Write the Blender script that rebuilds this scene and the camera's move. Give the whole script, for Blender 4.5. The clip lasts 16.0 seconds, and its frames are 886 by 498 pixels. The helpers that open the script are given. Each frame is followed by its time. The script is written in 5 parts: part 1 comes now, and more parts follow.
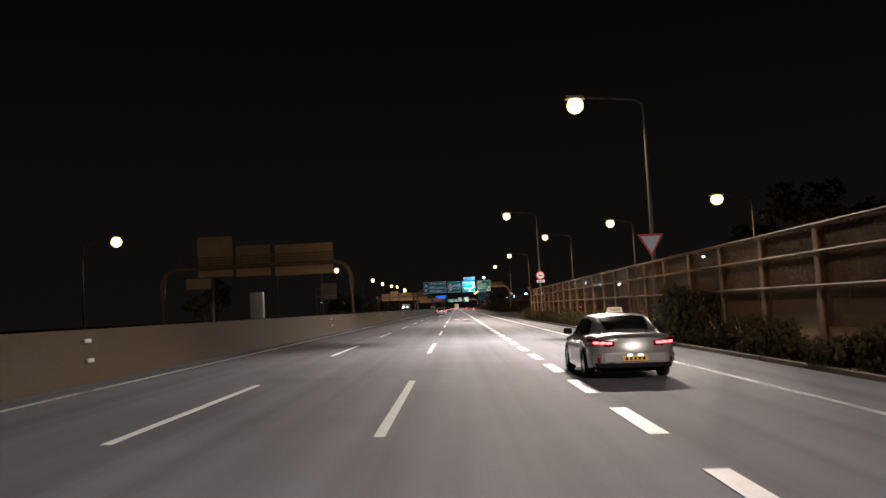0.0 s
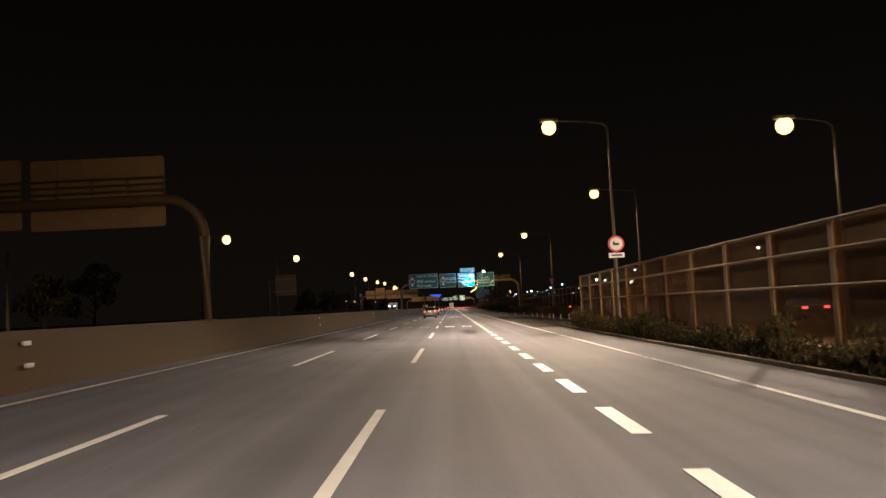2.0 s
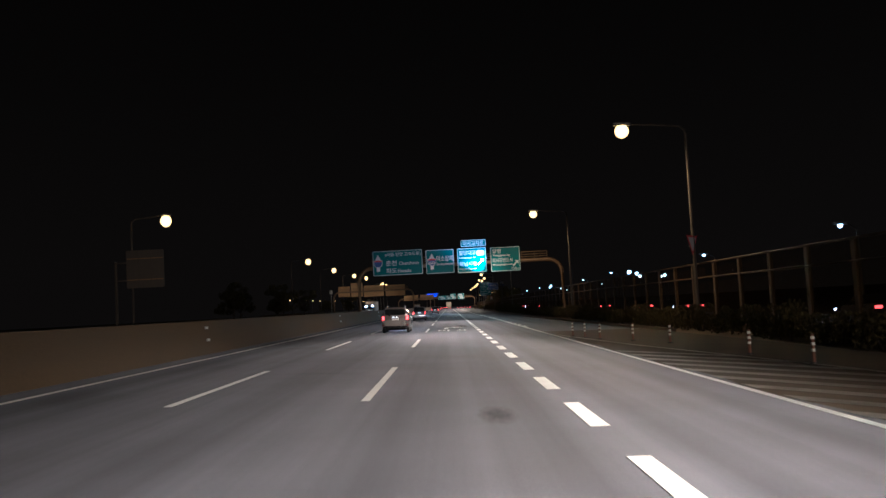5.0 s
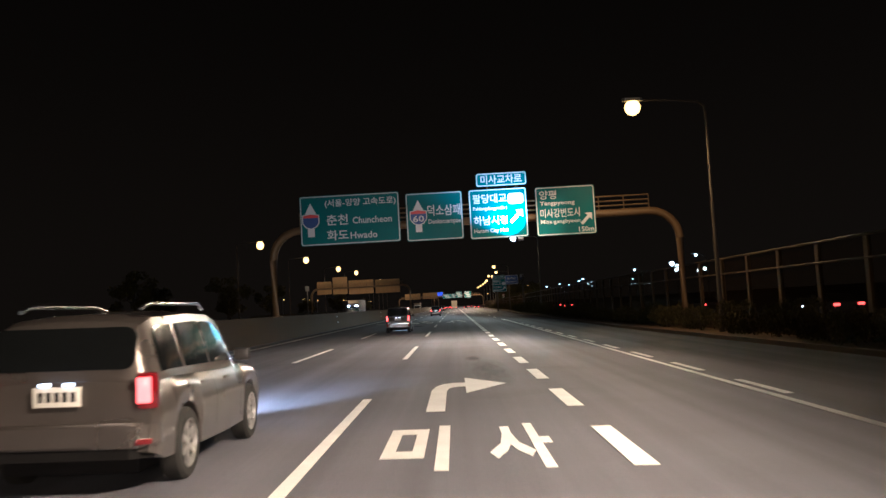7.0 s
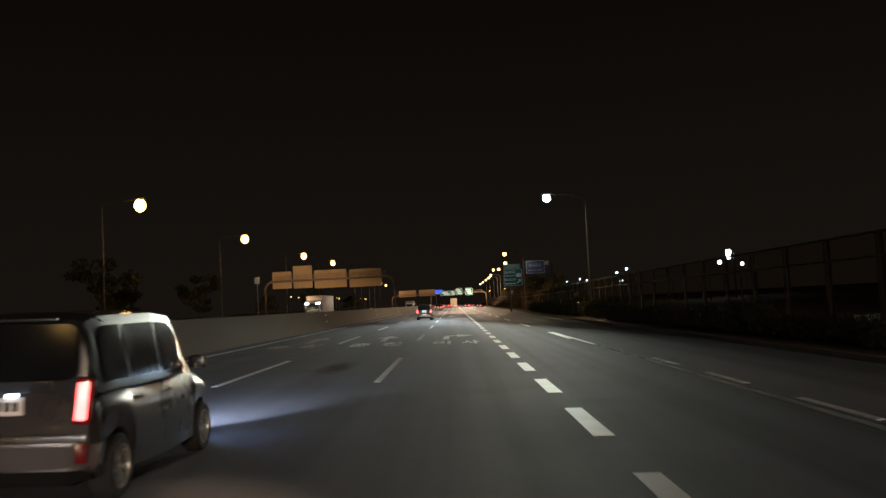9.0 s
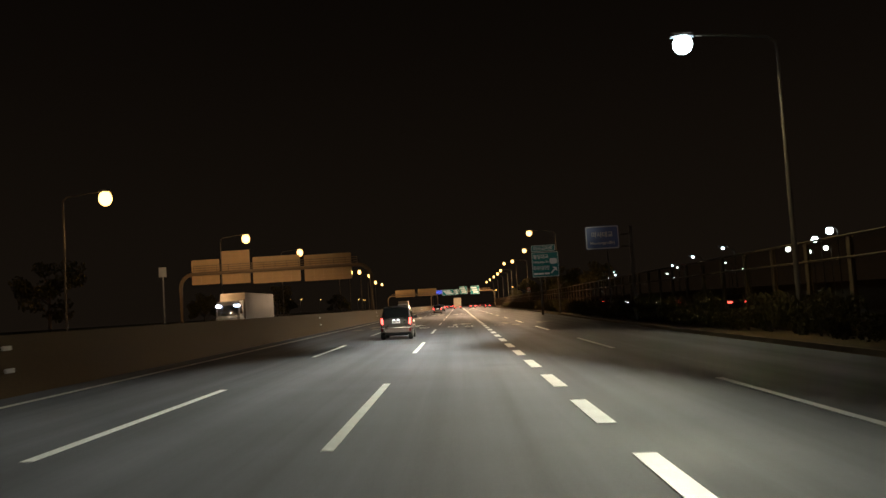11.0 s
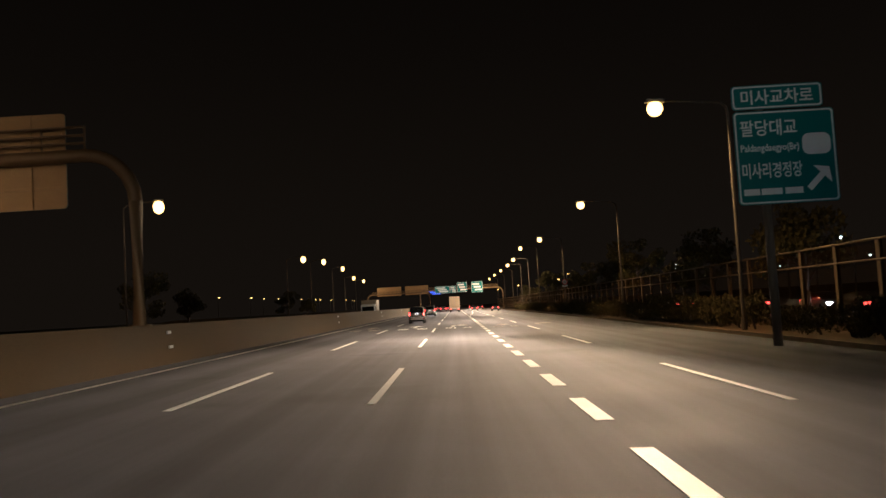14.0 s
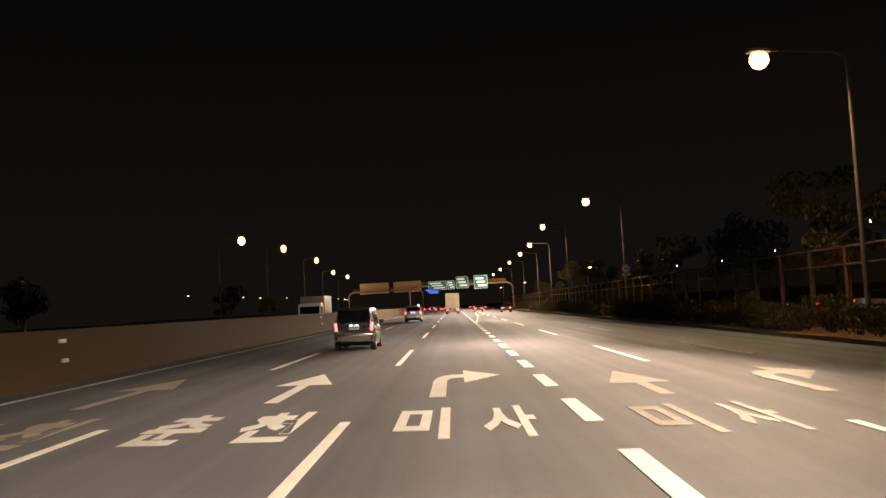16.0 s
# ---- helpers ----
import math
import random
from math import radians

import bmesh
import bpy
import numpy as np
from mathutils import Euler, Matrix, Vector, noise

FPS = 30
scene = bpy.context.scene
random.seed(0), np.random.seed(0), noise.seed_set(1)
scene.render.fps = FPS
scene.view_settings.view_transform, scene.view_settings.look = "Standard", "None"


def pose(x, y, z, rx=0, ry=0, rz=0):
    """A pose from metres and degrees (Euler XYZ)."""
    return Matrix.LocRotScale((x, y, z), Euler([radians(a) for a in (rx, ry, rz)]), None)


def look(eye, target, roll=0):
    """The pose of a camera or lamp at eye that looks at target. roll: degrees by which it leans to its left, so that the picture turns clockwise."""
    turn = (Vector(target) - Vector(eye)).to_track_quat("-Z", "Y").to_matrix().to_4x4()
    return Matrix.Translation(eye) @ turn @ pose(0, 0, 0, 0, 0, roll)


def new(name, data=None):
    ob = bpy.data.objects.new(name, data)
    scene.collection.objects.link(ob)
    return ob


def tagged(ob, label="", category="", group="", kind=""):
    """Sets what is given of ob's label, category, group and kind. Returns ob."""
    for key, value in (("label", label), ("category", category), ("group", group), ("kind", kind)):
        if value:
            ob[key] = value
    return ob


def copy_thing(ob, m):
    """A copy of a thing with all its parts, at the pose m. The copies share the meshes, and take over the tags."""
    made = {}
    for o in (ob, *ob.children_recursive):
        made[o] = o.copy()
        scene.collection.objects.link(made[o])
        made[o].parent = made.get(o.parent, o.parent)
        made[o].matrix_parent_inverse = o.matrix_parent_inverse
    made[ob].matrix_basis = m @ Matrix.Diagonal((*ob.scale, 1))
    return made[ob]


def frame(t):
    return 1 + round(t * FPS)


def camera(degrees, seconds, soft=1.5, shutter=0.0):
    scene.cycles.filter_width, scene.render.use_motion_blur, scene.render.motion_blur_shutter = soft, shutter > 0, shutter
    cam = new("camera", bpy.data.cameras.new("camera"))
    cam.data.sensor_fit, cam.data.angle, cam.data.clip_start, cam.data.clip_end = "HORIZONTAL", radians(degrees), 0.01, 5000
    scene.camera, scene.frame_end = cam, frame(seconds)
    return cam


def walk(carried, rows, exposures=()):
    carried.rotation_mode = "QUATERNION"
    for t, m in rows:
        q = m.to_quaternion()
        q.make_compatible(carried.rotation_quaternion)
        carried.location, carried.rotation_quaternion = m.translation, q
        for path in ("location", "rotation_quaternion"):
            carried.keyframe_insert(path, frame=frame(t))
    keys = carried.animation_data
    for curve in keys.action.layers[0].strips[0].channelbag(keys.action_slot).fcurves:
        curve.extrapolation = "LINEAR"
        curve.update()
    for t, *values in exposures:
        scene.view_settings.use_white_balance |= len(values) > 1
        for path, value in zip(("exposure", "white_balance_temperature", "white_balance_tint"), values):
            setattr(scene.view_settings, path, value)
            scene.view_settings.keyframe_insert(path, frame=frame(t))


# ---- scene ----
# ---------------------------------------------------------------- camera
LENS = 54.84
# seconds, x, y, z, yaw, pitch, roll
ROWS = [
    (0.0, -0.671, 0.02, 1.652, 0.884, 3.957, 3.005),
    (0.5, -0.646, 11.39, 1.652, 0.895, 3.928, 2.942),
    (1.0, -0.614, 22.81, 1.652, 0.819, 3.867, 2.821),
    (1.5, -0.585, 34.19, 1.652, 0.708, 3.863, 2.871),
    (2.0, -0.538, 45.62, 1.652, 0.551, 3.880, 2.790),
    (2.5, -0.461, 57.99, 1.652, 0.417, 3.866, 2.748),
    (3.0, -0.365, 69.76, 1.652, 0.330, 3.888, 2.830),
    (3.5, -0.272, 81.16, 1.652, 0.222, 3.844, 2.800),
    (4.0, -0.201, 92.75, 1.652, 0.210, 3.822, 2.803),
    (4.5, -0.167, 104.53, 1.652, 0.255, 3.800, 2.826),
    (5.0, -0.166, 115.75, 1.652, 0.410, 3.853, 3.008),
    (7.5, -0.042, 175.97, 1.652, 0.848, 3.809, 3.167),
    (8.0, -0.018, 187.89, 1.652, 0.849, 3.785, 3.024),
    (8.5, 0.001, 200.46, 1.652, 0.829, 3.779, 2.850),
    (9.0, 0.024, 212.50, 1.652, 0.780, 3.713, 2.957),
    (11.5, -0.152, 273.08, 1.652, 1.049, 3.787, 3.539),
    (12.0, -0.168, 285.34, 1.652, 1.016, 3.800, 3.380),
    (12.5, -0.184, 298.79, 1.652, 0.989, 3.770, 3.435),
    (13.0, -0.207, 310.81, 1.652, 0.891, 3.765, 3.466),
    (13.5, -0.218, 323.79, 1.652, 0.866, 3.808, 3.476),
    (14.0, -0.216, 336.33, 1.652, 0.801, 3.824, 3.300),
    (14.5, -0.206, 348.97, 1.652, 0.745, 3.846, 3.470),
    (15.0, -0.183, 361.53, 1.652, 0.713, 3.843, 3.440),
    (15.5, -0.141, 374.32, 1.652, 0.711, 3.792, 3.245),
    (16.0, -0.086, 387.02, 1.652, 0.714, 3.793, 3.200),
]
# the phone's own exposure and white balance, which follow the lamps: seconds, stops, kelvin
EXPOSURE = [(0.0, 0.90, 4080), (1.0, 0.40, 4700), (1.5, 0.15, 4620), (2.0, 0.55, 4600), (2.5, 0.55, 4520), (3.0, 0.10, 4380), (3.5, 0.00, 4330),
            (4.0, 0.10, 4200), (5.0, 0.35, 3900), (6.2, 0.30, 4150), (7.5, 0.90, 4500), (8.0, 0.55, 4750), (8.5, 0.80, 4450), (9.0, 1.40, 4750),
            (10.2, 1.40, 4850), (11.5, 0.90, 5300), (12.0, 1.00, 5250), (12.5, 1.05, 4850), (13.0, 1.30, 4620), (13.5, 1.40, 4450), (14.0, 1.10, 4700),
            (14.5, 1.05, 4800), (15.0, 0.70, 4600), (15.5, 0.75, 4580), (16.0, 1.15, 4650)]
cam = camera(LENS, 16.0, soft=1.5, shutter=0.12)
walk(cam, [(t, pose(x, y, z, 90 + pitch, roll, yaw)) for t, x, y, z, yaw, pitch, roll in ROWS],
     exposures=[(t, stops, kelvin, 10) for t, stops, kelvin in EXPOSURE])

# ---------------------------------------------------------------- night sky
world = bpy.data.worlds.new("night_sky")
scene.world = world
world.use_nodes = True
wn, wl = world.node_tree.nodes, world.node_tree.links
# the glow of the towns lies on the horizon and thins out upwards
way = wn.new("ShaderNodeTexCoord")
split = wn.new("ShaderNodeSeparateXYZ")
wl.new(way.outputs["Generated"], split.inputs["Vector"])
rise = wn.new("ShaderNodeMapRange")
rise.interpolation_type = "SMOOTHSTEP"
rise.inputs["From Min"].default_value, rise.inputs["From Max"].default_value = 0.0, 0.42
rise.inputs["To Min"].default_value, rise.inputs["To Max"].default_value = 0.0036, 0.0014
wl.new(split.outputs["Z"], rise.inputs["Value"])
wl.new(rise.outputs["Result"], wn["Background"].inputs["Strength"])
wn["Background"].inputs["Color"].default_value = (1.0, 0.60, 0.30, 1)

SODIUM = (1.0, 0.60, 0.275)
DEEP_SODIUM = (1.0, 0.585, 0.25)
SODIUM_GLOW = (1.0, 0.50, 0.09)
LED = (1.0, 0.85, 0.50)
LAMP_POWER = 17000.0

# ---------------------------------------------------------------- materials
def mat(name, col, rough=0.6, metal=0.0, var=0.25, scale=3.0, fine=60.0, bump=0.15, coat=0.0, stretch=(1, 1, 1), island=0.0, spec=0.5):
    """A painted, mineral or metal surface with broad stains, fine grain and a little relief."""
    m = bpy.data.materials.new(name)
    m.use_nodes = True
    nt = m.node_tree
    n, l = nt.nodes, nt.links
    b = n["Principled BSDF"]
    tc = n.new("ShaderNodeTexCoord")
    mp = n.new("ShaderNodeMapping")
    mp.inputs["Scale"].default_value = stretch
    l.new(tc.outputs["Object"], mp.inputs["Vector"])
    a = n.new("ShaderNodeTexNoise")
    a.inputs["Scale"].default_value = scale
    a.inputs["Detail"].default_value = 5
    f = n.new("ShaderNodeTexNoise")
    f.inputs["Scale"].default_value = fine
    f.inputs["Detail"].default_value = 3
    l.new(mp.outputs["Vector"], a.inputs["Vector"])
    l.new(mp.outputs["Vector"], f.inputs["Vector"])
    mix = n.new("ShaderNodeMix")
    mix.data_type = "FLOAT"
    mix.inputs["Factor"].default_value = 0.4
    l.new(a.outputs["Fac"], mix.inputs["A"])
    l.new(f.outputs["Fac"], mix.inputs["B"])
    ramp = n.new("ShaderNodeValToRGB")
    lo = [max(0.0, c * (1 - var)) for c in col]
    hi = [min(1.0, c * (1 + var)) for c in col]
    ramp.color_ramp.elements[0].color = (*lo, 1)
    ramp.color_ramp.elements[1].color = (*hi, 1)
    ramp.color_ramp.elements[0].position = 0.3
    ramp.color_ramp.elements[1].position = 0.7
    l.new(mix.outputs["Result"], ramp.inputs["Fac"])
    out = ramp.outputs["Color"]
    if island:
        oi = n.new("ShaderNodeObjectInfo")
        hs = n.new("ShaderNodeHueSaturation")
        mr = n.new("ShaderNodeMapRange")
        mr.inputs["To Min"].default_value, mr.inputs["To Max"].default_value = 1 - island, 1 + island
        l.new(oi.outputs["Random"], mr.inputs["Value"])
        l.new(mr.outputs["Result"], hs.inputs["Value"])
        l.new(out, hs.inputs["Color"])
        out = hs.outputs["Color"]
    l.new(out, b.inputs["Base Color"])
    rr = n.new("ShaderNodeMapRange")
    rr.inputs["To Min"].default_value, rr.inputs["To Max"].default_value = max(0.02, rough - 0.12), min(1, rough + 0.12)
    l.new(a.outputs["Fac"], rr.inputs["Value"])
    l.new(rr.outputs["Result"], b.inputs["Roughness"])
    b.inputs["Metallic"].default_value = metal
    b.inputs["Coat Weight"].default_value = coat
    b.inputs["Coat Roughness"].default_value = 0.08
    b.inputs["Specular IOR Level"].default_value = spec
    if bump:
        bp = n.new("ShaderNodeBump")
        bp.inputs["Strength"].default_value = bump
        bp.inputs["Distance"].default_value = 0.01
        l.new(f.outputs["Fac"], bp.inputs["Height"])
        l.new(bp.outputs["Normal"], b.inputs["Normal"])
    return m


def glow(name, col, strength):
    m = bpy.data.materials.new(name)
    m.use_nodes = True
    b = m.node_tree.nodes["Principled BSDF"]
    b.inputs["Base Color"].default_value = (*col, 1)
    b.inputs["Emission Color"].default_value = (*col, 1)
    b.inputs["Emission Strength"].default_value = strength
    b.inputs["Roughness"].default_value = 0.2
    return m


def glassy(name, tint, haze):
    """A see-through sheet with a film of dust on it, tinted amber to imitate lamp light."""
    m = bpy.data.materials.new(name)
    m.use_nodes = True
    nt = m.node_tree
    n, l = nt.nodes, nt.links
    n.remove(n["Principled BSDF"])
    tr = n.new("ShaderNodeBsdfTransparent")
    tr.inputs["Color"].default_value = (*tint, 1)
    df = n.new("ShaderNodeBsdfPrincipled")
    df.inputs["Base Color"].default_value = (0.30, 0.16, 0.035, 1)
    df.inputs["Roughness"].default_value = 0.35
    no = n.new("ShaderNodeTexNoise")
    no.inputs["Scale"].default_value = 1.7
    no.inputs["Detail"].default_value = 6
    tc = n.new("ShaderNodeTexCoord")
    l.new(tc.outputs["Object"], no.inputs["Vector"])
    oi = n.new("ShaderNodeObjectInfo")
    ad = n.new("ShaderNodeMath")
    ad.operation = "MULTIPLY_ADD"
    ad.inputs[1].default_value = haze
    l.new(no.outputs["Fac"], ad.inputs[0])
    sc = n.new("ShaderNodeMath")
    sc.operation = "MULTIPLY"
    sc.inputs[1].default_value = haze * 0.5
    l.new(oi.outputs["Random"], sc.inputs[0])
    l.new(sc.outputs["Value"], ad.inputs[2])
    mx = n.new("ShaderNodeMixShader")
    l.new(ad.outputs["Value"], mx.inputs["Fac"])
    l.new(tr.outputs["BSDF"], mx.inputs[1])
    l.new(df.outputs["BSDF"], mx.inputs[2])
    l.new(mx.outputs["Shader"], n["Material Output"].inputs["Surface"])
    return m


def asphalt_mat():
    """Worn asphalt: aggregate grain, wheel tracks along each lane, patches and oil stains."""
    m = mat("asphalt", (0.134, 0.142, 0.180), 0.8, var=0.22, scale=0.35, fine=45, bump=0.35, spec=0.25)
    nt = m.node_tree
    n, l = nt.nodes, nt.links
    b = n["Principled BSDF"]
    src = b.inputs["Base Color"].links[0].from_socket
    tc = n.new("ShaderNodeTexCoord")
    mp = n.new("ShaderNodeMapping")
    mp.inputs["Scale"].default_value = (1.1, 0.012, 1)
    l.new(tc.outputs["Object"], mp.inputs["Vector"])
    no = n.new("ShaderNodeTexNoise")
    no.inputs["Scale"].default_value = 1.0
    no.inputs["Detail"].default_value = 4
    l.new(mp.outputs["Vector"], no.inputs["Vector"])
    spots = n.new("ShaderNodeTexNoise")
    spots.inputs["Scale"].default_value = 0.22
    spots.inputs["Detail"].default_value = 2
    l.new(tc.outputs["Object"], spots.inputs["Vector"])
    r1 = n.new("ShaderNodeMapRange")
    r1.inputs["From Min"].default_value, r1.inputs["From Max"].default_value = 0.3, 0.7
    r1.inputs["To Min"].default_value, r1.inputs["To Max"].default_value = 0.72, 1.28
    l.new(no.outputs["Fac"], r1.inputs["Value"])
    r2 = n.new("ShaderNodeMapRange")
    r2.inputs["From Min"].default_value, r2.inputs["From Max"].default_value = 0.27, 0.36
    r2.inputs["To Min"].default_value, r2.inputs["To Max"].default_value = 0.82, 1.0
    l.new(spots.outputs["Fac"], r2.inputs["Value"])
    mu = n.new("ShaderNodeMath")
    mu.operation = "MULTIPLY"
    l.new(r1.outputs["Result"], mu.inputs[0])
    l.new(r2.outputs["Result"], mu.inputs[1])
    hs = n.new("ShaderNodeHueSaturation")
    l.new(src, hs.inputs["Color"])
    l.new(mu.outputs["Value"], hs.inputs["Value"])
    l.new(hs.outputs["Color"], b.inputs["Base Color"])
    return m


def stain_mat():
    """Old oil soaked into the asphalt, ragged and thinning out towards its rim."""
    m = bpy.data.materials.new("oil_stain")
    m.use_nodes = True
    n, l = m.node_tree.nodes, m.node_tree.links
    b = n["Principled BSDF"]
    b.inputs["Base Color"].default_value = (0.035, 0.035, 0.037, 1)
    b.inputs["Roughness"].default_value = 0.6
    tc = n.new("ShaderNodeTexCoord")
    gr = n.new("ShaderNodeTexGradient")
    gr.gradient_type = "SPHERICAL"
    l.new(tc.outputs["Object"], gr.inputs["Vector"])
    no = n.new("ShaderNodeTexNoise")
    no.inputs["Scale"].default_value = 3.2
    no.inputs["Detail"].default_value = 5
    l.new(tc.outputs["Object"], no.inputs["Vector"])
    mu = n.new("ShaderNodeMath")
    mu.operation = "MULTIPLY"
    l.new(gr.outputs["Fac"], mu.inputs[0])
    l.new(no.outputs["Fac"], mu.inputs[1])
    mr = n.new("ShaderNodeMapRange")
    mr.inputs["From Min"].default_value, mr.inputs["From Max"].default_value = 0.04, 0.40
    mr.inputs["To Min"].default_value, mr.inputs["To Max"].default_value = 0.0, 0.5
    l.new(mu.outputs["Value"], mr.inputs["Value"])
    l.new(mr.outputs["Result"], b.inputs["Alpha"])
    return m


def leaf_mat(name, col):
    m = mat(name, col, 0.8, var=0.35, scale=0.8, fine=9, bump=0, spec=0.15)
    n, l = m.node_tree.nodes, m.node_tree.links
    b = n["Principled BSDF"]
    src = b.inputs["Base Color"].links[0].from_socket
    g = n.new("ShaderNodeNewGeometry")
    mr = n.new("ShaderNodeMapRange")
    mr.inputs["To Min"].default_value, mr.inputs["To Max"].default_value = 0.55, 1.45
    l.new(g.outputs["Random Per Island"], mr.inputs["Value"])
    hs = n.new("ShaderNodeHueSaturation")
    l.new(mr.outputs["Result"], hs.inputs["Value"])
    l.new(src, hs.inputs["Color"])
    l.new(hs.outputs["Color"], b.inputs["Base Color"])
    return m


ASPHALT = asphalt_mat()
STAIN = stain_mat()
# darker asphalt for the oncoming carriageway and the side road
ASPHALT_FAR = mat("asphalt_dark", (0.07, 0.068, 0.066), 0.7, var=0.25, scale=0.4, fine=40, bump=0.3)
PAINT = mat("road_paint", (0.80, 0.84, 0.87), 0.55, var=0.14, scale=1.6, fine=28, bump=0.2, island=0.12)
# whiter than the other paint, standing in for headlight light on the edge line
PAINT_HEADLIT = mat("headlit_edge_paint", (0.93, 0.93, 0.92), 0.5, var=0.08, scale=1.6, fine=28, bump=0.2)
# worn paint, lowered once more to imitate the weaker light on the outer lanes
PAINT_WORN_DIM = mat("worn_dim_road_paint", (0.24, 0.235, 0.22), 0.65, var=0.5, scale=2.2, fine=22, bump=0.2)
# base colour carries orange lamp tint and the shade beside the headlit lanes
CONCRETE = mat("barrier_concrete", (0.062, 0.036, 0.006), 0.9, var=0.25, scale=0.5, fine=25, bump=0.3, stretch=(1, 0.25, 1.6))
# kerb colour lowered to imitate how little light falls on this side
KERB = mat("kerb_concrete", (0.13, 0.10, 0.06), 0.85, var=0.2, scale=1.5, fine=30, bump=0.3)
# mud tone that also imitates dim amber lamp light outside the headlights
GORE_ASPHALT = mat("amber_muddy_asphalt", (0.060, 0.046, 0.028), 0.9, var=0.35, scale=0.6, fine=14, bump=0.4, spec=0.15)
# shaded copy of the barrier steel, coloured darker so the second barrier looks unlit
SHADED_STEEL = mat("shaded_barrier_steel", (0.085, 0.055, 0.022), 0.75, metal=0.1, var=0.25, scale=2, fine=30, bump=0.05)
PAINT_DULL = mat("dull_road_paint", (0.34, 0.33, 0.30), 0.65, var=0.4, scale=1.4, fine=20, bump=0.2)
DIRT = mat("verge_earth", (0.085, 0.053, 0.017), 0.95, var=0.4, scale=0.3, fine=8, bump=0.5)
STEEL = mat("galvanised_steel", (0.20, 0.20, 0.195), 0.6, metal=0.3, var=0.15, scale=2, fine=30, bump=0.05)
# coloured very dark so that poles close to their lamps look barely lit
POLE = mat("dimmed_pole_steel", (0.068, 0.055, 0.038), 0.7, metal=0.1, var=0.2, scale=2, fine=30, bump=0.05)
# barrier steel with amber lamp light mixed into its colour
BARRIER_STEEL = mat("amber_barrier_steel", (0.19, 0.115, 0.038), 0.7, metal=0.1, var=0.25, scale=2, fine=30, bump=0.05)
# gantry steel, its grey shifted to ochre to imitate sodium light
STEEL_PAINT = mat("amber_painted_steel", (0.115, 0.07, 0.024), 0.55, metal=0.2, var=0.15, scale=2, fine=30, bump=0.05)
# aluminium coloured golden, as orange lamps would make it look
ALU = mat("amber_sign_back_aluminium", (0.27, 0.16, 0.045), 0.6, metal=0.1, var=0.12, scale=1.2, fine=18, bump=0.05, island=0.06)
SIGN_GREEN = mat("green_sign_sheeting", (0.003, 0.115, 0.118), 0.45, var=0.08, scale=1.2, fine=40, bump=0, island=0.05, spec=0.2)
SIGN_BLUE = mat("blue_sign_sheeting", (0.010, 0.050, 0.22), 0.4, var=0.08, scale=1.2, fine=40, bump=0)
SIGN_WHITE = mat("white_sign_sheeting", (0.58, 0.59, 0.60), 0.45, var=0.05, scale=2, fine=40, bump=0)
SIGN_RED = mat("red_sign_sheeting", (0.50, 0.03, 0.03), 0.4, var=0.08, scale=2, fine=40, bump=0)
SIGN_DARK = mat("black_sign_sheeting", (0.02, 0.02, 0.02), 0.5, var=0.1, scale=2, fine=40, bump=0)
RUBBER = mat("tyre_rubber", (0.018, 0.018, 0.018), 0.85, var=0.2, scale=6, fine=60, bump=0.2)
PLASTIC = mat("black_trim", (0.008, 0.008, 0.009), 0.8, var=0.2, scale=5, fine=60, bump=0.05, spec=0.12)
SILVER = mat("silver_car_paint", (0.31, 0.31, 0.315), 0.3, metal=0.62, var=0.06, scale=2, fine=120, bump=0, coat=1.0)
GREY_CAR = mat("warm_grey_car_paint", (0.15, 0.135, 0.13), 0.3, metal=0.7, var=0.06, scale=2, fine=120, bump=0, coat=1.0)
# the microcar's grey, darkened in the paint to imitate its unlit side
UNLIT_GREY_CAR = mat("unlit_grey_car_paint", (0.085, 0.078, 0.076), 0.3, metal=0.55, var=0.06, scale=2, fine=120, bump=0, coat=1.0)
DARK_CAR = mat("dark_car_paint", (0.03, 0.03, 0.033), 0.3, metal=0.3, var=0.08, scale=2, fine=120, bump=0, coat=1.0)
WHITE_CAR = mat("white_car_paint", (0.68, 0.68, 0.66), 0.4, var=0.06, scale=2, fine=80, bump=0, coat=0.6)
CAR_GLASS = mat("tinted_car_glass", (0.006, 0.007, 0.008), 0.06, var=0.1, scale=3, fine=20, bump=0, coat=1.0, spec=0.6)
CHROME = mat("chrome_trim", (0.75, 0.75, 0.76), 0.15, metal=1.0, var=0.05, scale=4, fine=60, bump=0)
ALLOY = mat("alloy_rim", (0.55, 0.55, 0.56), 0.3, metal=0.8, var=0.1, scale=4, fine=60, bump=0)
YELLOW_PLATE = mat("yellow_plate", (0.75, 0.45, 0.03), 0.4, var=0.06, scale=4, fine=60, bump=0)
WHITE_PLATE = mat("white_plate", (0.8, 0.8, 0.78), 0.4, var=0.06, scale=4, fine=60, bump=0)
RED_LENS = mat("red_lamp_lens", (0.14, 0.004, 0.006), 0.12, var=0.1, scale=5, fine=40, bump=0, coat=1.0)
ORANGE_POST = mat("orange_bollard_plastic", (0.10, 0.035, 0.012), 0.6, var=0.15, scale=4, fine=30, bump=0.05)
BARK = mat("bark", (0.07, 0.05, 0.035), 0.95, var=0.4, scale=4, fine=25, bump=0.6)
LEAVES = leaf_mat("tree_leaves", (0.055, 0.047, 0.014))
HEDGE = leaf_mat("shrub_leaves", (0.052, 0.043, 0.013))
# dust haze strong enough to make these sheets look lamp-lit
PANEL = glassy("noise_barrier_sheet", (0.72, 0.66, 0.56), 0.28)
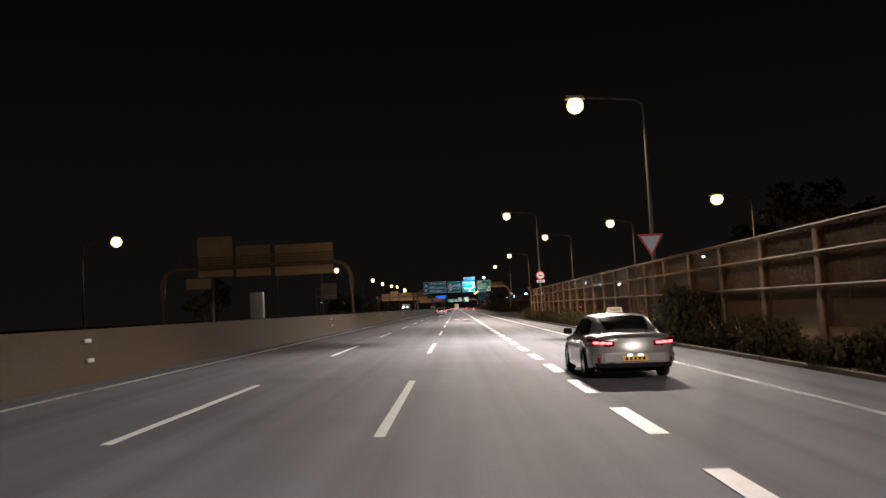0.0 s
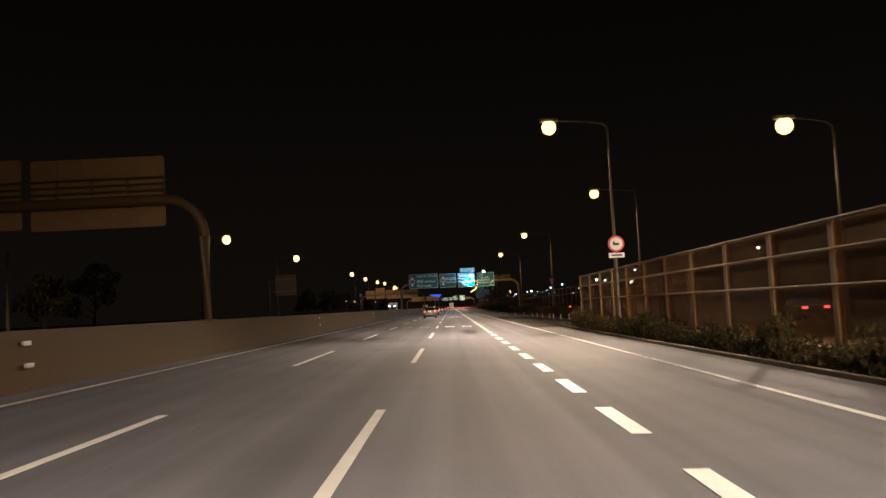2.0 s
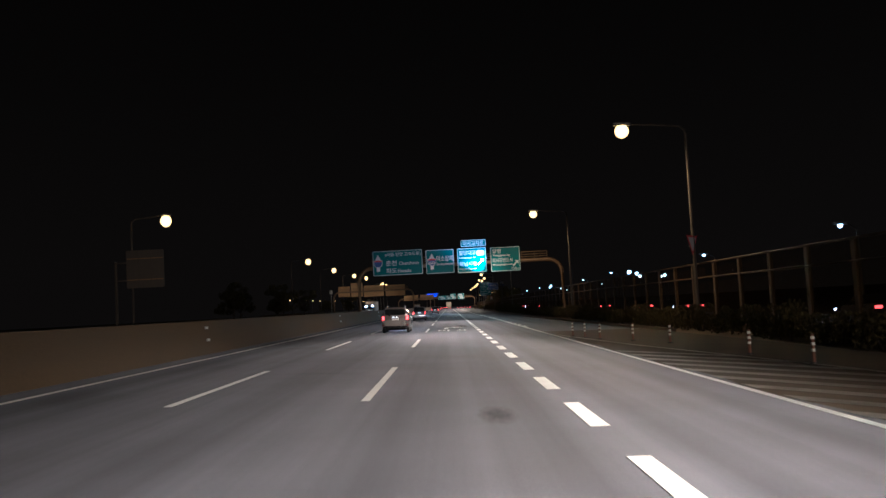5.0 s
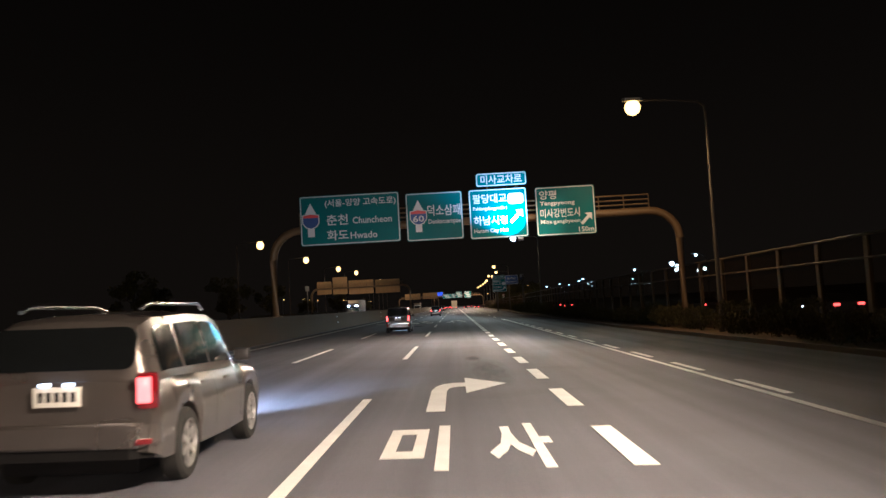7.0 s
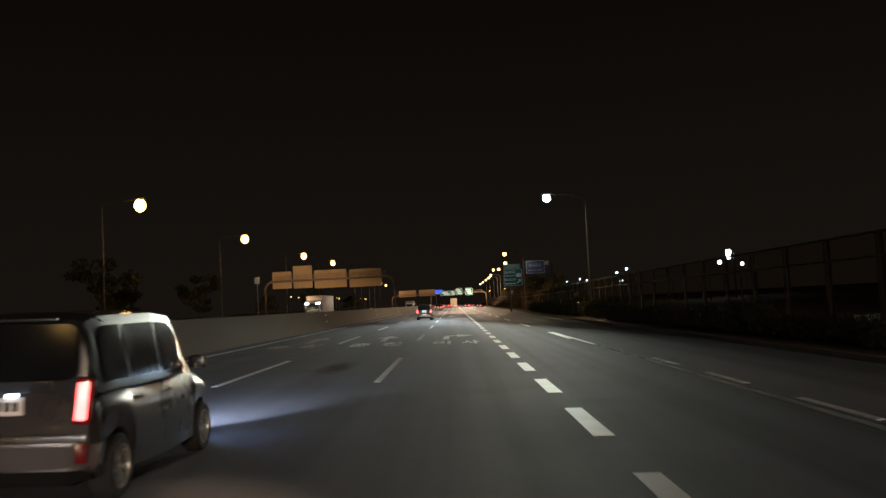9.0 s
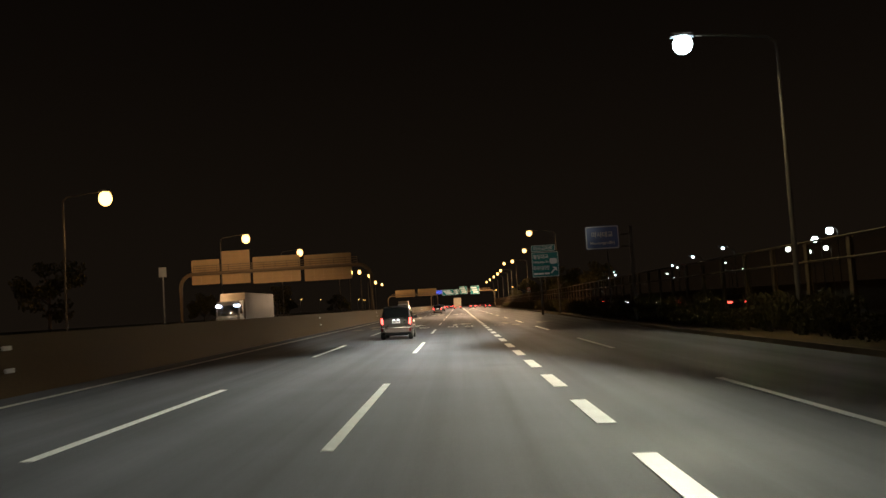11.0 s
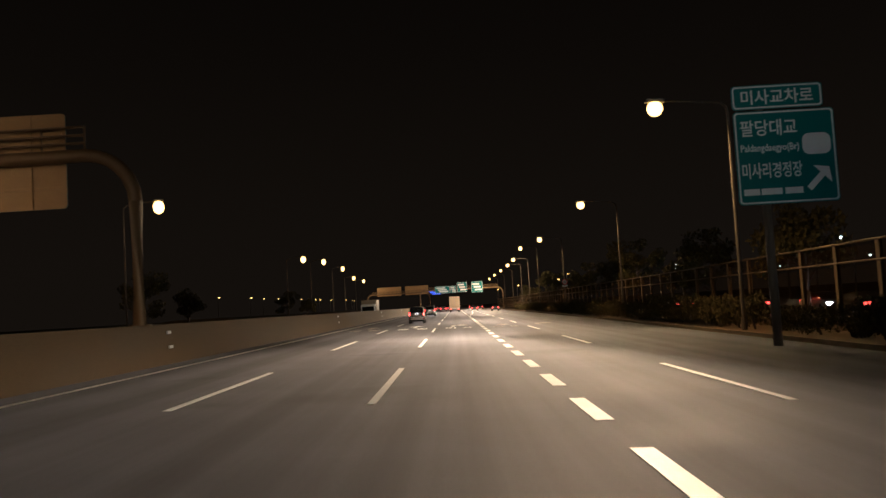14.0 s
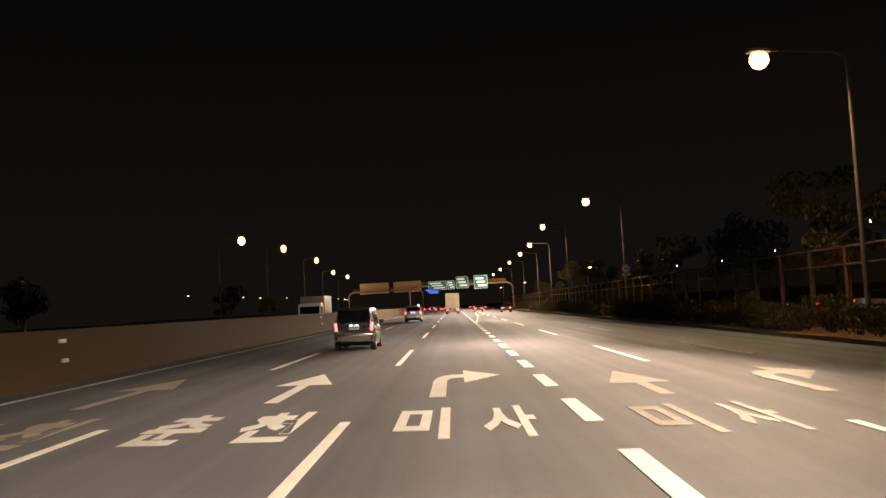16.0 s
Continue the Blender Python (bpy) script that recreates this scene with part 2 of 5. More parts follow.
# the same sheet with hardly any haze, so the second barrier looks unlit
PANEL_CLEAR = glassy("clear_noise_barrier_sheet", (0.78, 0.74, 0.66), 0.013)
GLOW_SODIUM = glow("sodium_lamp_glow", SODIUM_GLOW, 3.2)
GLOW_LED = glow("led_lamp_glow", (0.93, 1.0, 0.86), 6.0)
GLOW_TAIL = glow("tail_lamp_glow", (1.0, 0.08, 0.04), 4.0)
GLOW_TAIL_HOT = glow("tail_lamp_core", (1.0, 0.06, 0.035), 4.5)
GLOW_HEAD = glow("headlamp_glow", (0.95, 0.97, 1.0), 30.0)
GLOW_PLATE = glow("plate_lamp_glow", (1.0, 0.97, 0.9), 2.5)
GLOW_TAXI = glow("taxi_sign_glow", (1.0, 0.80, 0.52), 0.05)
GLOW_BLUE = glow("message_blue_glow", (0.10, 0.16, 1.0), 1.0)
PANEL_WHITE = mat("white_box_panel", (0.24, 0.19, 0.12), 0.5, var=0.12, scale=0.8, fine=12, bump=0.05)


# ---------------------------------------------------------------- mesh helpers
def link(name, bm, material, smooth=0.6):
    me = bpy.data.meshes.new(name)
    bmesh.ops.recalc_face_normals(bm, faces=bm.faces)
    bm.to_mesh(me)
    bm.free()
    me.materials.append(material)
    if smooth:
        for p in me.polygons:
            p.use_smooth = True
        me.set_sharp_from_angle(angle=smooth)
    return new(name, me)


def part(name, bm, material, parent, label="", smooth=0.6):
    ob = link(name, bm, material, smooth)
    ob.parent = parent
    if label:
        tagged(ob, label)
    return ob


def share(name, mesh, parent, m, label=""):
    ob = new(name, mesh)
    ob.parent = parent
    ob.matrix_basis = m
    if label:
        tagged(ob, label)
    return ob


def thing(name, m, label, category, group="", kind=""):
    ob = new(name)
    ob.empty_display_size = 0.2
    ob.matrix_basis = m
    return tagged(ob, label, category, group, kind)


def box(bm, c, s, bevel=0.0, turn=None):
    m = Matrix.Translation(c)
    if turn is not None:
        m = m @ turn
    r = bmesh.ops.create_cube(bm, size=1, matrix=m @ Matrix.Diagonal((*s, 1)))
    if bevel:
        es = list({e for v in r["verts"] for e in v.link_edges})
        bmesh.ops.bevel(bm, geom=es, offset=bevel, segments=2, profile=0.6, affect="EDGES")
    return bm


def cyl(bm, a, b, r0, r1=None, n=12, caps=True):
    a, b = Vector(a), Vector(b)
    r1 = r0 if r1 is None else r1
    d = b - a
    q = d.to_track_quat("Z", "Y").to_matrix().to_4x4()
    bmesh.ops.create_cone(bm, cap_ends=caps, segments=n, radius1=r0, radius2=r1, depth=d.length,
                          matrix=Matrix.Translation((a + b) / 2) @ q)
    return bm


def tube(bm, pts, r, n=10):
    """A round tube along points; r is a number or one radius a point."""
    pts = [Vector(p) for p in pts]
    rs = r if isinstance(r, (list, tuple)) else [r] * len(pts)
    rings = []
    for i, p in enumerate(pts):
        d = (pts[min(i + 1, len(pts) - 1)] - pts[max(i - 1, 0)]).normalized()
        q = d.to_track_quat("Z", "Y")
        rings.append([bm.verts.new(p + q @ Vector((rs[i] * math.cos(2 * math.pi * k / n), rs[i] * math.sin(2 * math.pi * k / n), 0))) for k in range(n)])
    for u, v in zip(rings, rings[1:]):
        for k in range(n):
            bm.faces.new((u[k], u[(k + 1) % n], v[(k + 1) % n], v[k]))
    bm.faces.new(rings[0][::-1])
    bm.faces.new(rings[-1])
    return bm


def prism(bm, outline, depth, m=None):
    """A flat outline (x, y) given a thickness along z."""
    vs = [bm.verts.new((x, y, 0)) for x, y in outline]
    f = bm.faces.new(vs)
    r = bmesh.ops.extrude_face_region(bm, geom=[f])
    up = [e for e in r["geom"] if isinstance(e, bmesh.types.BMVert)]
    bmesh.ops.translate(bm, verts=up, vec=(0, 0, depth))
    if m is not None:
        bmesh.ops.transform(bm, matrix=m, verts=vs + up)
    return bm


def rounded(w, h, r, n=4):
    out = []
    for cx, cy, a0 in ((w / 2 - r, h / 2 - r, 0), (-w / 2 + r, h / 2 - r, 90), (-w / 2 + r, -h / 2 + r, 180), (w / 2 - r, -h / 2 + r, 270)):
        for k in range(n + 1):
            a = radians(a0 + 90 * k / n)
            out.append((cx + r * math.cos(a), cy + r * math.sin(a)))
    return out


def text_mesh(name, words, width, height, depth, material, bold=0.0):
    """Words as a flat mesh, centred, stretched to a width and height."""
    cu = bpy.data.curves.new(name, "FONT")
    cu.body, cu.size, cu.extrude, cu.offset = words, 1.0, 0.02, bold
    cu.resolution_u = 2
    ob = new(name, cu)
    dg = bpy.context.evaluated_depsgraph_get()
    me = bpy.data.meshes.new_from_object(ob.evaluated_get(dg))
    bpy.data.objects.remove(ob)
    bpy.data.curves.remove(cu)
    co = np.empty(len(me.vertices) * 3)
    me.vertices.foreach_get("co", co)
    co = co.reshape(-1, 3)
    lo, hi = co.min(0), co.max(0)
    co = (co - (lo + hi) / 2) * np.array([width, height, depth]) / np.maximum(hi - lo, 1e-6)
    me.vertices.foreach_set("co", co.ravel())
    me.update()
    me.materials.clear()
    me.materials.append(material)
    return me


FACE_BACK = pose(0, 0, 0, 90, 0, 0)      # a flat thing set upright, facing down the road


# ---------------------------------------------------------------- the lie of the land
FALL = -0.022
MEDIAN_X = -10.35


def gz(x):
    """Height of the paved surface at x: it falls away from the median on both sides."""
    if x >= MEDIAN_X:
        return FALL * min(x, 13.5)
    return FALL * MEDIAN_X - 0.022 * (MEDIAN_X - max(x, -28.0))


def right_edge(y):
    """Where the paved surface ends on the near side."""
    return float(np.interp(y, [0, 108, 122, 150, 215, 300, 345, 410, 460, 900], [7.2, 7.2, 11.6, 11.6, 9.6, 9.9, 10.9, 12.4, 13.1, 13.4]))


def strip(name, xs, ys, lift, material, kind="structure"):
    """A paved sheet between two borders, which follow y, with the cross fall."""
    bm = bmesh.new()
    rows = []
    for y in ys:
        a, b = xs(y)
        rows.append([bm.verts.new((a + (b - a) * k / 8, y, gz(a + (b - a) * k / 8) + lift)) for k in range(9)])
    for u, v in zip(rows, rows[1:]):
        for k in range(8):
            bm.faces.new((u[k], u[k + 1], v[k + 1], v[k]))
    ob = link(name, bm, material, 0)
    return ob


def ground():
    bm = bmesh.new()
    xs = [-2500, -600, -150, -60, -34, -28.2, -20, MEDIAN_X, -2, 6, 13.5, 15, 24, 60, 150, 600, 2500]
    ys = [-300, -60, 0, 60, 120, 200, 300, 400, 520, 700, 1000, 1600, 3800]
    grid = [[bm.verts.new((x, y, (gz(x) if -34 < x < 14 else (-0.5 if x < 0 else -0.32)) - 0.06)) for x in xs] for y in ys]
    for u, v in zip(grid, grid[1:]):
        for k in range(len(xs) - 1):
            bm.faces.new((u[k], u[k + 1], v[k + 1], v[k]))
    return tagged(link("ground", bm, DIRT, 0), "dark bare earth and rough grass beside the expressway", "ground", kind="structure")


ground()
YS = [-80 + 20 * k for k in range(60)] + [1300, 1700, 2500]
tagged(strip("road", lambda y: (-10.0, right_edge(y)), sorted(YS + [104, 108, 112, 116, 122, 130, 150, 215, 345, 410]), 0.0, ASPHALT), "grey worn asphalt carriageway of a multi-lane expressway", "road", kind="structure")
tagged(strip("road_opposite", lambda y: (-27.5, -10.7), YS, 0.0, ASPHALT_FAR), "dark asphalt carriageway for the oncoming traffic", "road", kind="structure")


tagged(strip("gore_pavement", lambda y: (5.32 + 0.12 * math.sin(y * 0.9), right_edge(y) - 0.05), [106 + 2 * k for k in range(31)], 0.004, GORE_ASPHALT), "muddy asphalt of the gore, amber lamp light in its brown colour", "road", kind="structure")


def service_road():
    bm = bmesh.new()
    for a, b in zip(YS, YS[1:]):
        bm.faces.new([bm.verts.new(p) for p in ((19.5, a, -0.30), (26.5, a, -0.30), (26.5, b, -0.30), (19.5, b, -0.30))])
    bmesh.ops.remove_doubles(bm, verts=bm.verts, dist=0.001)
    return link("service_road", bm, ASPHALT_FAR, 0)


tagged(service_road(), "dark asphalt side road behind the noise barrier", "road", kind="structure")


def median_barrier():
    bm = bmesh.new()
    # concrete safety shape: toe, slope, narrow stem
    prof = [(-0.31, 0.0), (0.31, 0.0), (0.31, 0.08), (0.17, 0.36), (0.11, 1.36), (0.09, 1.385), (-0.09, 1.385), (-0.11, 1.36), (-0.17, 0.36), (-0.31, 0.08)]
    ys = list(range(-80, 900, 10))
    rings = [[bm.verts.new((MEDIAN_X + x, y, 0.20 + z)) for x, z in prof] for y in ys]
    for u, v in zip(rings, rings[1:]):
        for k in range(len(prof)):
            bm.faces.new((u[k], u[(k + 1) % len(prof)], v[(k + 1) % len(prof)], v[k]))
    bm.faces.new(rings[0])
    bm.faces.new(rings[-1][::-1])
    return tagged(link("median_barrier", bm, CONCRETE, 0.5), "concrete median barrier, sodium tint and shade put into its brown colour", "barrier", kind="structure")


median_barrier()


# ---------------------------------------------------------------- street lamps
def lobe(eye, target, along, across):
    """The pose of a beam that is stretched along the road and squeezed across it."""
    z = (Vector(eye) - Vector(target)).normalized()
    x = (Vector((0, 1, 0)) - z * z.y).normalized()
    m = Matrix((x, z.cross(x), z)).transposed().to_4x4()
    m.translation = eye
    return m @ Matrix.Diagonal((along, across, 1, 1))


def street_lamp(height, reach, glow_mat, colour, power, label, lean=4.6, lobes=((0.1, 9.5), (-0.1, -9.5)), bulb=1.0, across=0.72, spill=0.08):
    """A tapered pole with a curved arm reaching along +x and a lantern at its end. across: how wide the optic throws over the lanes."""
    ob = thing("street_lamp", Matrix(), label, "street lamp", "street lamps along the expressway")
    bm = bmesh.new()
    cyl(bm, (0, 0, -0.3), (0, 0, height - 0.6), 0.115, 0.065, 14)
    cyl(bm, (0, 0, -0.05), (0, 0, 0.55), 0.15, 0.14, 14)
    part("pole", bm, POLE, ob)
    bm = bmesh.new()
    tube(bm, [(0, 0, height - 0.75), (0.05, 0, height - 0.35), (0.35, 0, height - 0.12), (reach * 0.5, 0, height + 0.02), (reach - 0.3, 0, height + 0.12)],
         [0.065, 0.06, 0.05, 0.045, 0.04])
    part("arm", bm, POLE, ob)
    bm = bmesh.new()
    prism(bm, rounded(1.0, 0.42, 0.17, 5), 0.16, pose(reach, 0, height + 0.06, 0, -2, 0))
    bmesh.ops.bevel(bm, geom=[e for e in bm.edges if e.is_boundary is False], offset=0.02, segments=1, affect="EDGES")
    head = part("lantern", bm, STEEL, ob, "grey cast lantern housing")
    # lens larger than a real one, its size imitating the glare of the lamp
    bm = bmesh.new()
    bmesh.ops.create_uvsphere(bm, u_segments=24, v_segments=14, radius=0.5, matrix=pose(reach, 0, height + 0.15 - 0.39 * bulb) @ Matrix.Diagonal((0.78 * bulb, 0.70 * bulb, 0.78 * bulb, 1)))
    bmesh.ops.delete(bm, geom=[v for v in bm.verts if v.co.z > height + 0.1], context="VERTS")
    part("lens", bm, glow_mat, head, "glowing lamp lens")
    # the optic throws two lobes, long up and down the road and narrow across it, leaning towards the far lanes
    li = bpy.data.lights.new("lamp_light", "SPOT")
    li.energy, li.color, li.shadow_soft_size = power, colour, 0.22
    li.spot_size, li.spot_blend = radians(84), 1.0
    below = height + 0.06 - 0.78 * bulb
    for dy, ahead in lobes:
        lo = new("lamp_light", li)
        lo.parent = ob
        lo.matrix_basis = lobe((reach, dy, below), (reach + lean, ahead, below - 9.0), 1.9, across)
    if spill:
        # stray light that leaves the bowl all round
        li = bpy.data.lights.new("lamp_spill", "SPOT")
        li.energy, li.color, li.shadow_soft_size, li.spot_size, li.spot_blend = power * spill, [c * k for c, k in zip(colour, (1, 0.88, 0.62))], 0.22, radians(165), 0.6
        lo = new("lamp_spill", li)
        lo.parent = ob
        lo.matrix_basis = look((reach, 0, below - 0.03), (reach - 0.2, 0.01, 0))
    return ob


RIGHT = pose(0, 0, 0, 0, 0, 180)
SODIUM_LABEL = "tall galvanised street lamp with a lit orange sodium lantern"
first = street_lamp(11.35, 3.2, GLOW_SODIUM, SODIUM, LAMP_POWER, SODIUM_LABEL)
first.matrix_basis = pose(8.65, 39.93, gz(8.65) - 0.06) @ RIGHT


def stand(x, y, z, base, turn):
    """The pose of a lamp on ground at base whose lantern hangs at z."""
    return Matrix.Translation((x, y, base)) @ turn @ Matrix.Diagonal((1, 1, (z - base) / 11.35, 1))


# those that stand farther out throw farther across
outer = street_lamp(11.35, 3.55, GLOW_SODIUM, DEEP_SODIUM, LAMP_POWER * 1.4, SODIUM_LABEL, 10.0, across=0.36, spill=0.1)
outer.matrix_basis = stand(15.71, 118.4, 10.9, -0.3, RIGHT)
# the one before the gantry lacks a forward beam, left out to keep the signs dim (its own +y faces back down the road)
no_front_lobe = street_lamp(11.35, 3.55, GLOW_SODIUM, DEEP_SODIUM, LAMP_POWER * 0.72, SODIUM_LABEL, 8.5, ((0.1, 9.5), (0.0, 0.5)), across=0.42, spill=0.14)
no_front_lobe.matrix_basis = stand(12.75, 205.5, 11.1, -0.3, RIGHT)
# two before the far gantry get made-up flat, strong beams that brighten its signs (their own -y faces up the road)
outer_flat = street_lamp(11.35, 3.55, GLOW_SODIUM, SODIUM, LAMP_POWER * 2.2, SODIUM_LABEL, 14.0, ((0.1, 9.5), (-0.1, -36.0)), across=0.6)
outer_flat.matrix_basis = stand(14.7 + 3.55, 546.0, 12.2, -0.3, RIGHT)
# lantern x, y, height of the lantern
for x, y, z in ((5.3, -12.0, 11.2), (5.28, 91.9, 11.4), (10.0, 163.1, 11.3), (10.2, 378.1, 11.15),
                (12.9, 421.4, 11.3), (14.1, 474.7, 11.9), (14.7, 522.1, 12.2), (14.9, 572.0, 12.2), (15.2, 612.0, 12.4), (15.4, 660.0, 12.6), (15.6, 712.0, 12.8)):
    copy_thing(first if x < 9.5 else (outer_flat if y == 522.1 else outer), stand(x + (3.2 if x < 9.5 else 3.55), y, z, -0.3, RIGHT))
opposite = street_lamp(11.35, 3.55, GLOW_SODIUM, SODIUM, LAMP_POWER * 0.4, SODIUM_LABEL, 2.5, bulb=1.4, across=0.36, spill=0.05)
opposite.matrix_basis = stand(-33.55, 20.0, 11.2, -0.5, Matrix())
# beams made up flat and far-reaching, to brighten the backs of the gantry signs
flat = street_lamp(11.35, 3.55, GLOW_SODIUM, DEEP_SODIUM, LAMP_POWER * 0.75, SODIUM_LABEL, 7.0, ((0.1, 34.0), (-0.1, -2.0)), bulb=1.4, across=0.42, spill=0.05)
flat.matrix_basis = stand(-28.7 - 3.55, 330.8, 12.6, -0.5, Matrix())
for x, y, z in ((-35.1, 86.8, 10.2), (-30.5, 160.7, 12.2), (-28.6, 202.4, 11.9), (-28.6, 290.8, 12.3), (-28.8, 378.1, 12.5),
                (-29.2, 420.8, 13.2), (-31.4, 514.7, 13.1), (-34.0, 560.0, 13.4), (-36.5, 617.6, 14.1), (-38.0, 660.0, 14.2), (-39.0, 705.0, 14.4)):
    copy_thing(flat if y in (560.0, 617.6) else opposite, stand(x - 3.55, y, z, -0.5, Matrix()))
led = street_lamp(11.9, 3.7, GLOW_LED, LED, LAMP_POWER * 0.95, "tall galvanised street lamp with a white LED lantern", 9.5, ((0.1, 13.0), (-0.1, -12.0)), across=0.29, spill=0.05)
led.matrix_basis = Matrix.Translation((13.1, 294.5, -0.3)) @ RIGHT
# lower lamps of the side road, past the noise barrier
side = street_lamp(9.6, 2.2, GLOW_SODIUM, SODIUM, LAMP_POWER * 0.5, "side-road street lamp with a lit orange sodium lantern")
side.matrix_basis = pose(17.1, 83.9, -0.3) @ RIGHT
copy_thing(side, Matrix.Translation((18.5, 54.4, -0.35)) @ RIGHT @ Matrix.Diagonal((1, 1, 8.2 / 9.6, 1)))
small_led = street_lamp(6.2, 1.2, GLOW_LED, LED, 300.0, "low white LED lamp of the side road", lobes=((0.0, 2.0),), bulb=0.42, spill=0)
small_led.matrix_basis = pose(29.5, 66.0, -0.3) @ RIGHT
for x, y in ((28.5, 96), (30.5, 128), (28.9, 176), (30.0, 212), (29.0, 262), (31.0, 305), (29.5, 352), (31.5, 371), (30, 430), (29, 470), (30, 540)):
    copy_thing(small_led, pose(x, y, -0.3) @ RIGHT)
# white floodlights of a yard far beyond the barrier
yard = street_lamp(10.5, 1.2, GLOW_LED, LED, 300.0, "white floodlight on a mast in a yard beyond the road", lobes=((0.0, 2.0),), bulb=1.5, spill=0)
yard.matrix_basis = pose(78.6, 461.0, -0.35) @ RIGHT
for x, y, z in ((92.9, 484.2, -0.4), (90.5, 468.3, -0.3), (69.0, 423.0, -0.35), (61.0, 398.0, -0.35)):
    copy_thing(yard, pose(x, y, z) @ RIGHT)
for x, y, k in ((40, 412, 1.0), (44, 431, 1.15), (47, 448, 0.95), (38, 462, 1.2), (52, 470, 1.05), (58, 486, 0.9), (43, 498, 1.1), (36, 520, 1.0), (62, 455, 1.25), (66, 470, 1.0), (49, 520, 1.3), (33, 488, 0.9)):
    copy_thing(small_led, Matrix.Translation((x, y, -0.4)) @ RIGHT @ Matrix.Diagonal((1, 1, k, 1)))
copy_thing(small_led, pose(54.4, 420.7, -1.2) @ RIGHT)
copy_thing(small_led, pose(51.5, 385.0, -1.5) @ RIGHT)
# lamps of the distant road that crosses on the far side
far = thing("distant_road_lamp", pose(-66, 452, -0.4), "distant orange street lamp on a far road", "street lamp", "distant lamps")
bm = bmesh.new()
cyl(bm, (0, 0, 0), (0, 0, 11), 0.12, 0.07, 8)
part("pole", bm, STEEL, far)
bm = bmesh.new()
box(bm, (0.6, 0, 11.05), (1.3, 0.4, 0.16), 0.05)
head = part("lantern", bm, STEEL, far)
bm = bmesh.new()
bmesh.ops.create_uvsphere(bm, u_segments=12, v_segments=6, radius=0.42, matrix=Matrix.Translation((0.8, 0, 10.9)) @ Matrix.Diagonal((1.2, 0.9, 0.6, 1)))
part("lens", bm, GLOW_SODIUM, head, "glowing lamp lens")
far.matrix_basis = pose(-126, 790, 2)
for k in range(1, 11):
    copy_thing(far, pose(-126 + 4 * math.sin(k * 1.7) + k * 2.2, 790 + 46 * k, 2))
for x, y in ((40, 640), (46, 720), (34, 800), (28, 900)):
    copy_thing(far, pose(x, y, -0.4))
# a bank that carries the far road
bm = bmesh.new()
prism(bm, [(-26, -0.6), (26, -0.6), (12, 2.05), (-12, 2.05)], 620, Matrix.Translation((-122, 740, 0)) @ pose(0, 0, 0, 90, 0, 0) @ Matrix.Diagonal((1, 1, -1, 1)))
tagged(link("embankment", bm, DIRT, 0), "dark earth embankment carrying a distant road", "ground", kind="structure")
# blue message board far down the road
board = thing("message_board", pose(-26, 1480, -0.5), "distant message board glowing blue over the road", "road sign")
bm = bmesh.new()
cyl(bm, (-9, 0.4, 0), (-9, 0.4, 22), 0.4, 0.3, 10)
part("pole", bm, POLE, board)
bm = bmesh.new()
box(bm, (0, 0, 21), (22, 0.5, 6.4), 0.1)
part("casing", bm, SIGN_DARK, board)
for k in range(3):
    bm = bmesh.new()
    box(bm, (0.8 * k, -0.27, 22.8 - 1.9 * k), (17 - 3 * k, 0.04, 0.9))
    part("lit_row", bm, GLOW_BLUE, board, "row of blue light points")


# ---------------------------------------------------------------- lane markings
def marking(name, label):
    return tagged(new(name), label, "road marking", kind="structure")


DASHES = {}


def dash(parent, x, y0, y1, w, material=None, name="dash"):
    key = (round(y1 - y0, 2), round(w, 3), (material or PAINT).name)
    if key not in DASHES:
        bm = bmesh.new()
        box(bm, (0, 0, 0.002), (w, y1 - y0, 0.008))
        ob = link("dash", bm, material or PAINT, 0)
        DASHES[key] = ob.data
        bpy.data.objects.remove(ob)
    return share(name, DASHES[key], parent, pose(x, (y0 + y1) / 2, gz(x) + 0.004, 0, math.degrees(math.atan(-FALL if x > MEDIAN_X else FALL)), 0))


Y0 = 10.79
DASH = 8.4
for x, k0, k1, label in ((-5.28, -2, 40, "white dashed line between the inner lanes"), (-1.75, -2, 40, "white dashed line beside the driving lane"),
                         (4.93, 12, 36, "white dashed line of the joining lane"), (8.2, 20, 34, "faint white dashed line of the outer joining lane")):
    ob = marking("lane_line", label)
    for k in range(k0, k1):
        y = Y0 + 20 * k + 0.35
        if x == 4.93:
            y -= 1.4
        dash(ob, x, y, y + DASH, 0.15 if x < 8 else 0.12, PAINT if x < 8 else PAINT_WORN_DIM)
# wide dotted line on the near side of the driving lane
ob = marking("lane_line", "wide white dotted line of short dashes between through and exit lanes")
for k in range(-8, 89):
    y = 10.87 + 5.039 * k
    # shifted piece by piece to fit where the dashes show from the camera
    y += float(np.interp(y, [10, 35, 92, 232, 262, 330, 400], [-0.15, 0.0, 0.42, 0.5, -0.35, -0.35, 0.0]))
    dash(ob, 1.75, y, y + 2.75, 0.26)


def line(name, pts, w, material, label, lift=0.006):
    bm = bmesh.new()
    vs = []
    for i, (x, y) in enumerate(pts):
        vs.append([bm.verts.new((x + s * w / 2, y, gz(x + s * w / 2) + lift)) for s in (-1, 1)])
    for u, v in zip(vs, vs[1:]):
        bm.faces.new((u[0], u[1], v[1], v[0]))
    bmesh.ops.solidify(bm, geom=bm.faces[:], thickness=-0.004)
    return tagged(link(name, bm, material, 0), label, "road marking", kind="structure")


def dense(pts, step=10):
    out = []
    for (a, b), (c, d) in zip(pts, pts[1:]):
        n = max(1, int(abs(d - b) / step))
        out += [(a + (c - a) * k / n, b + (d - b) * k / n) for k in range(n)]
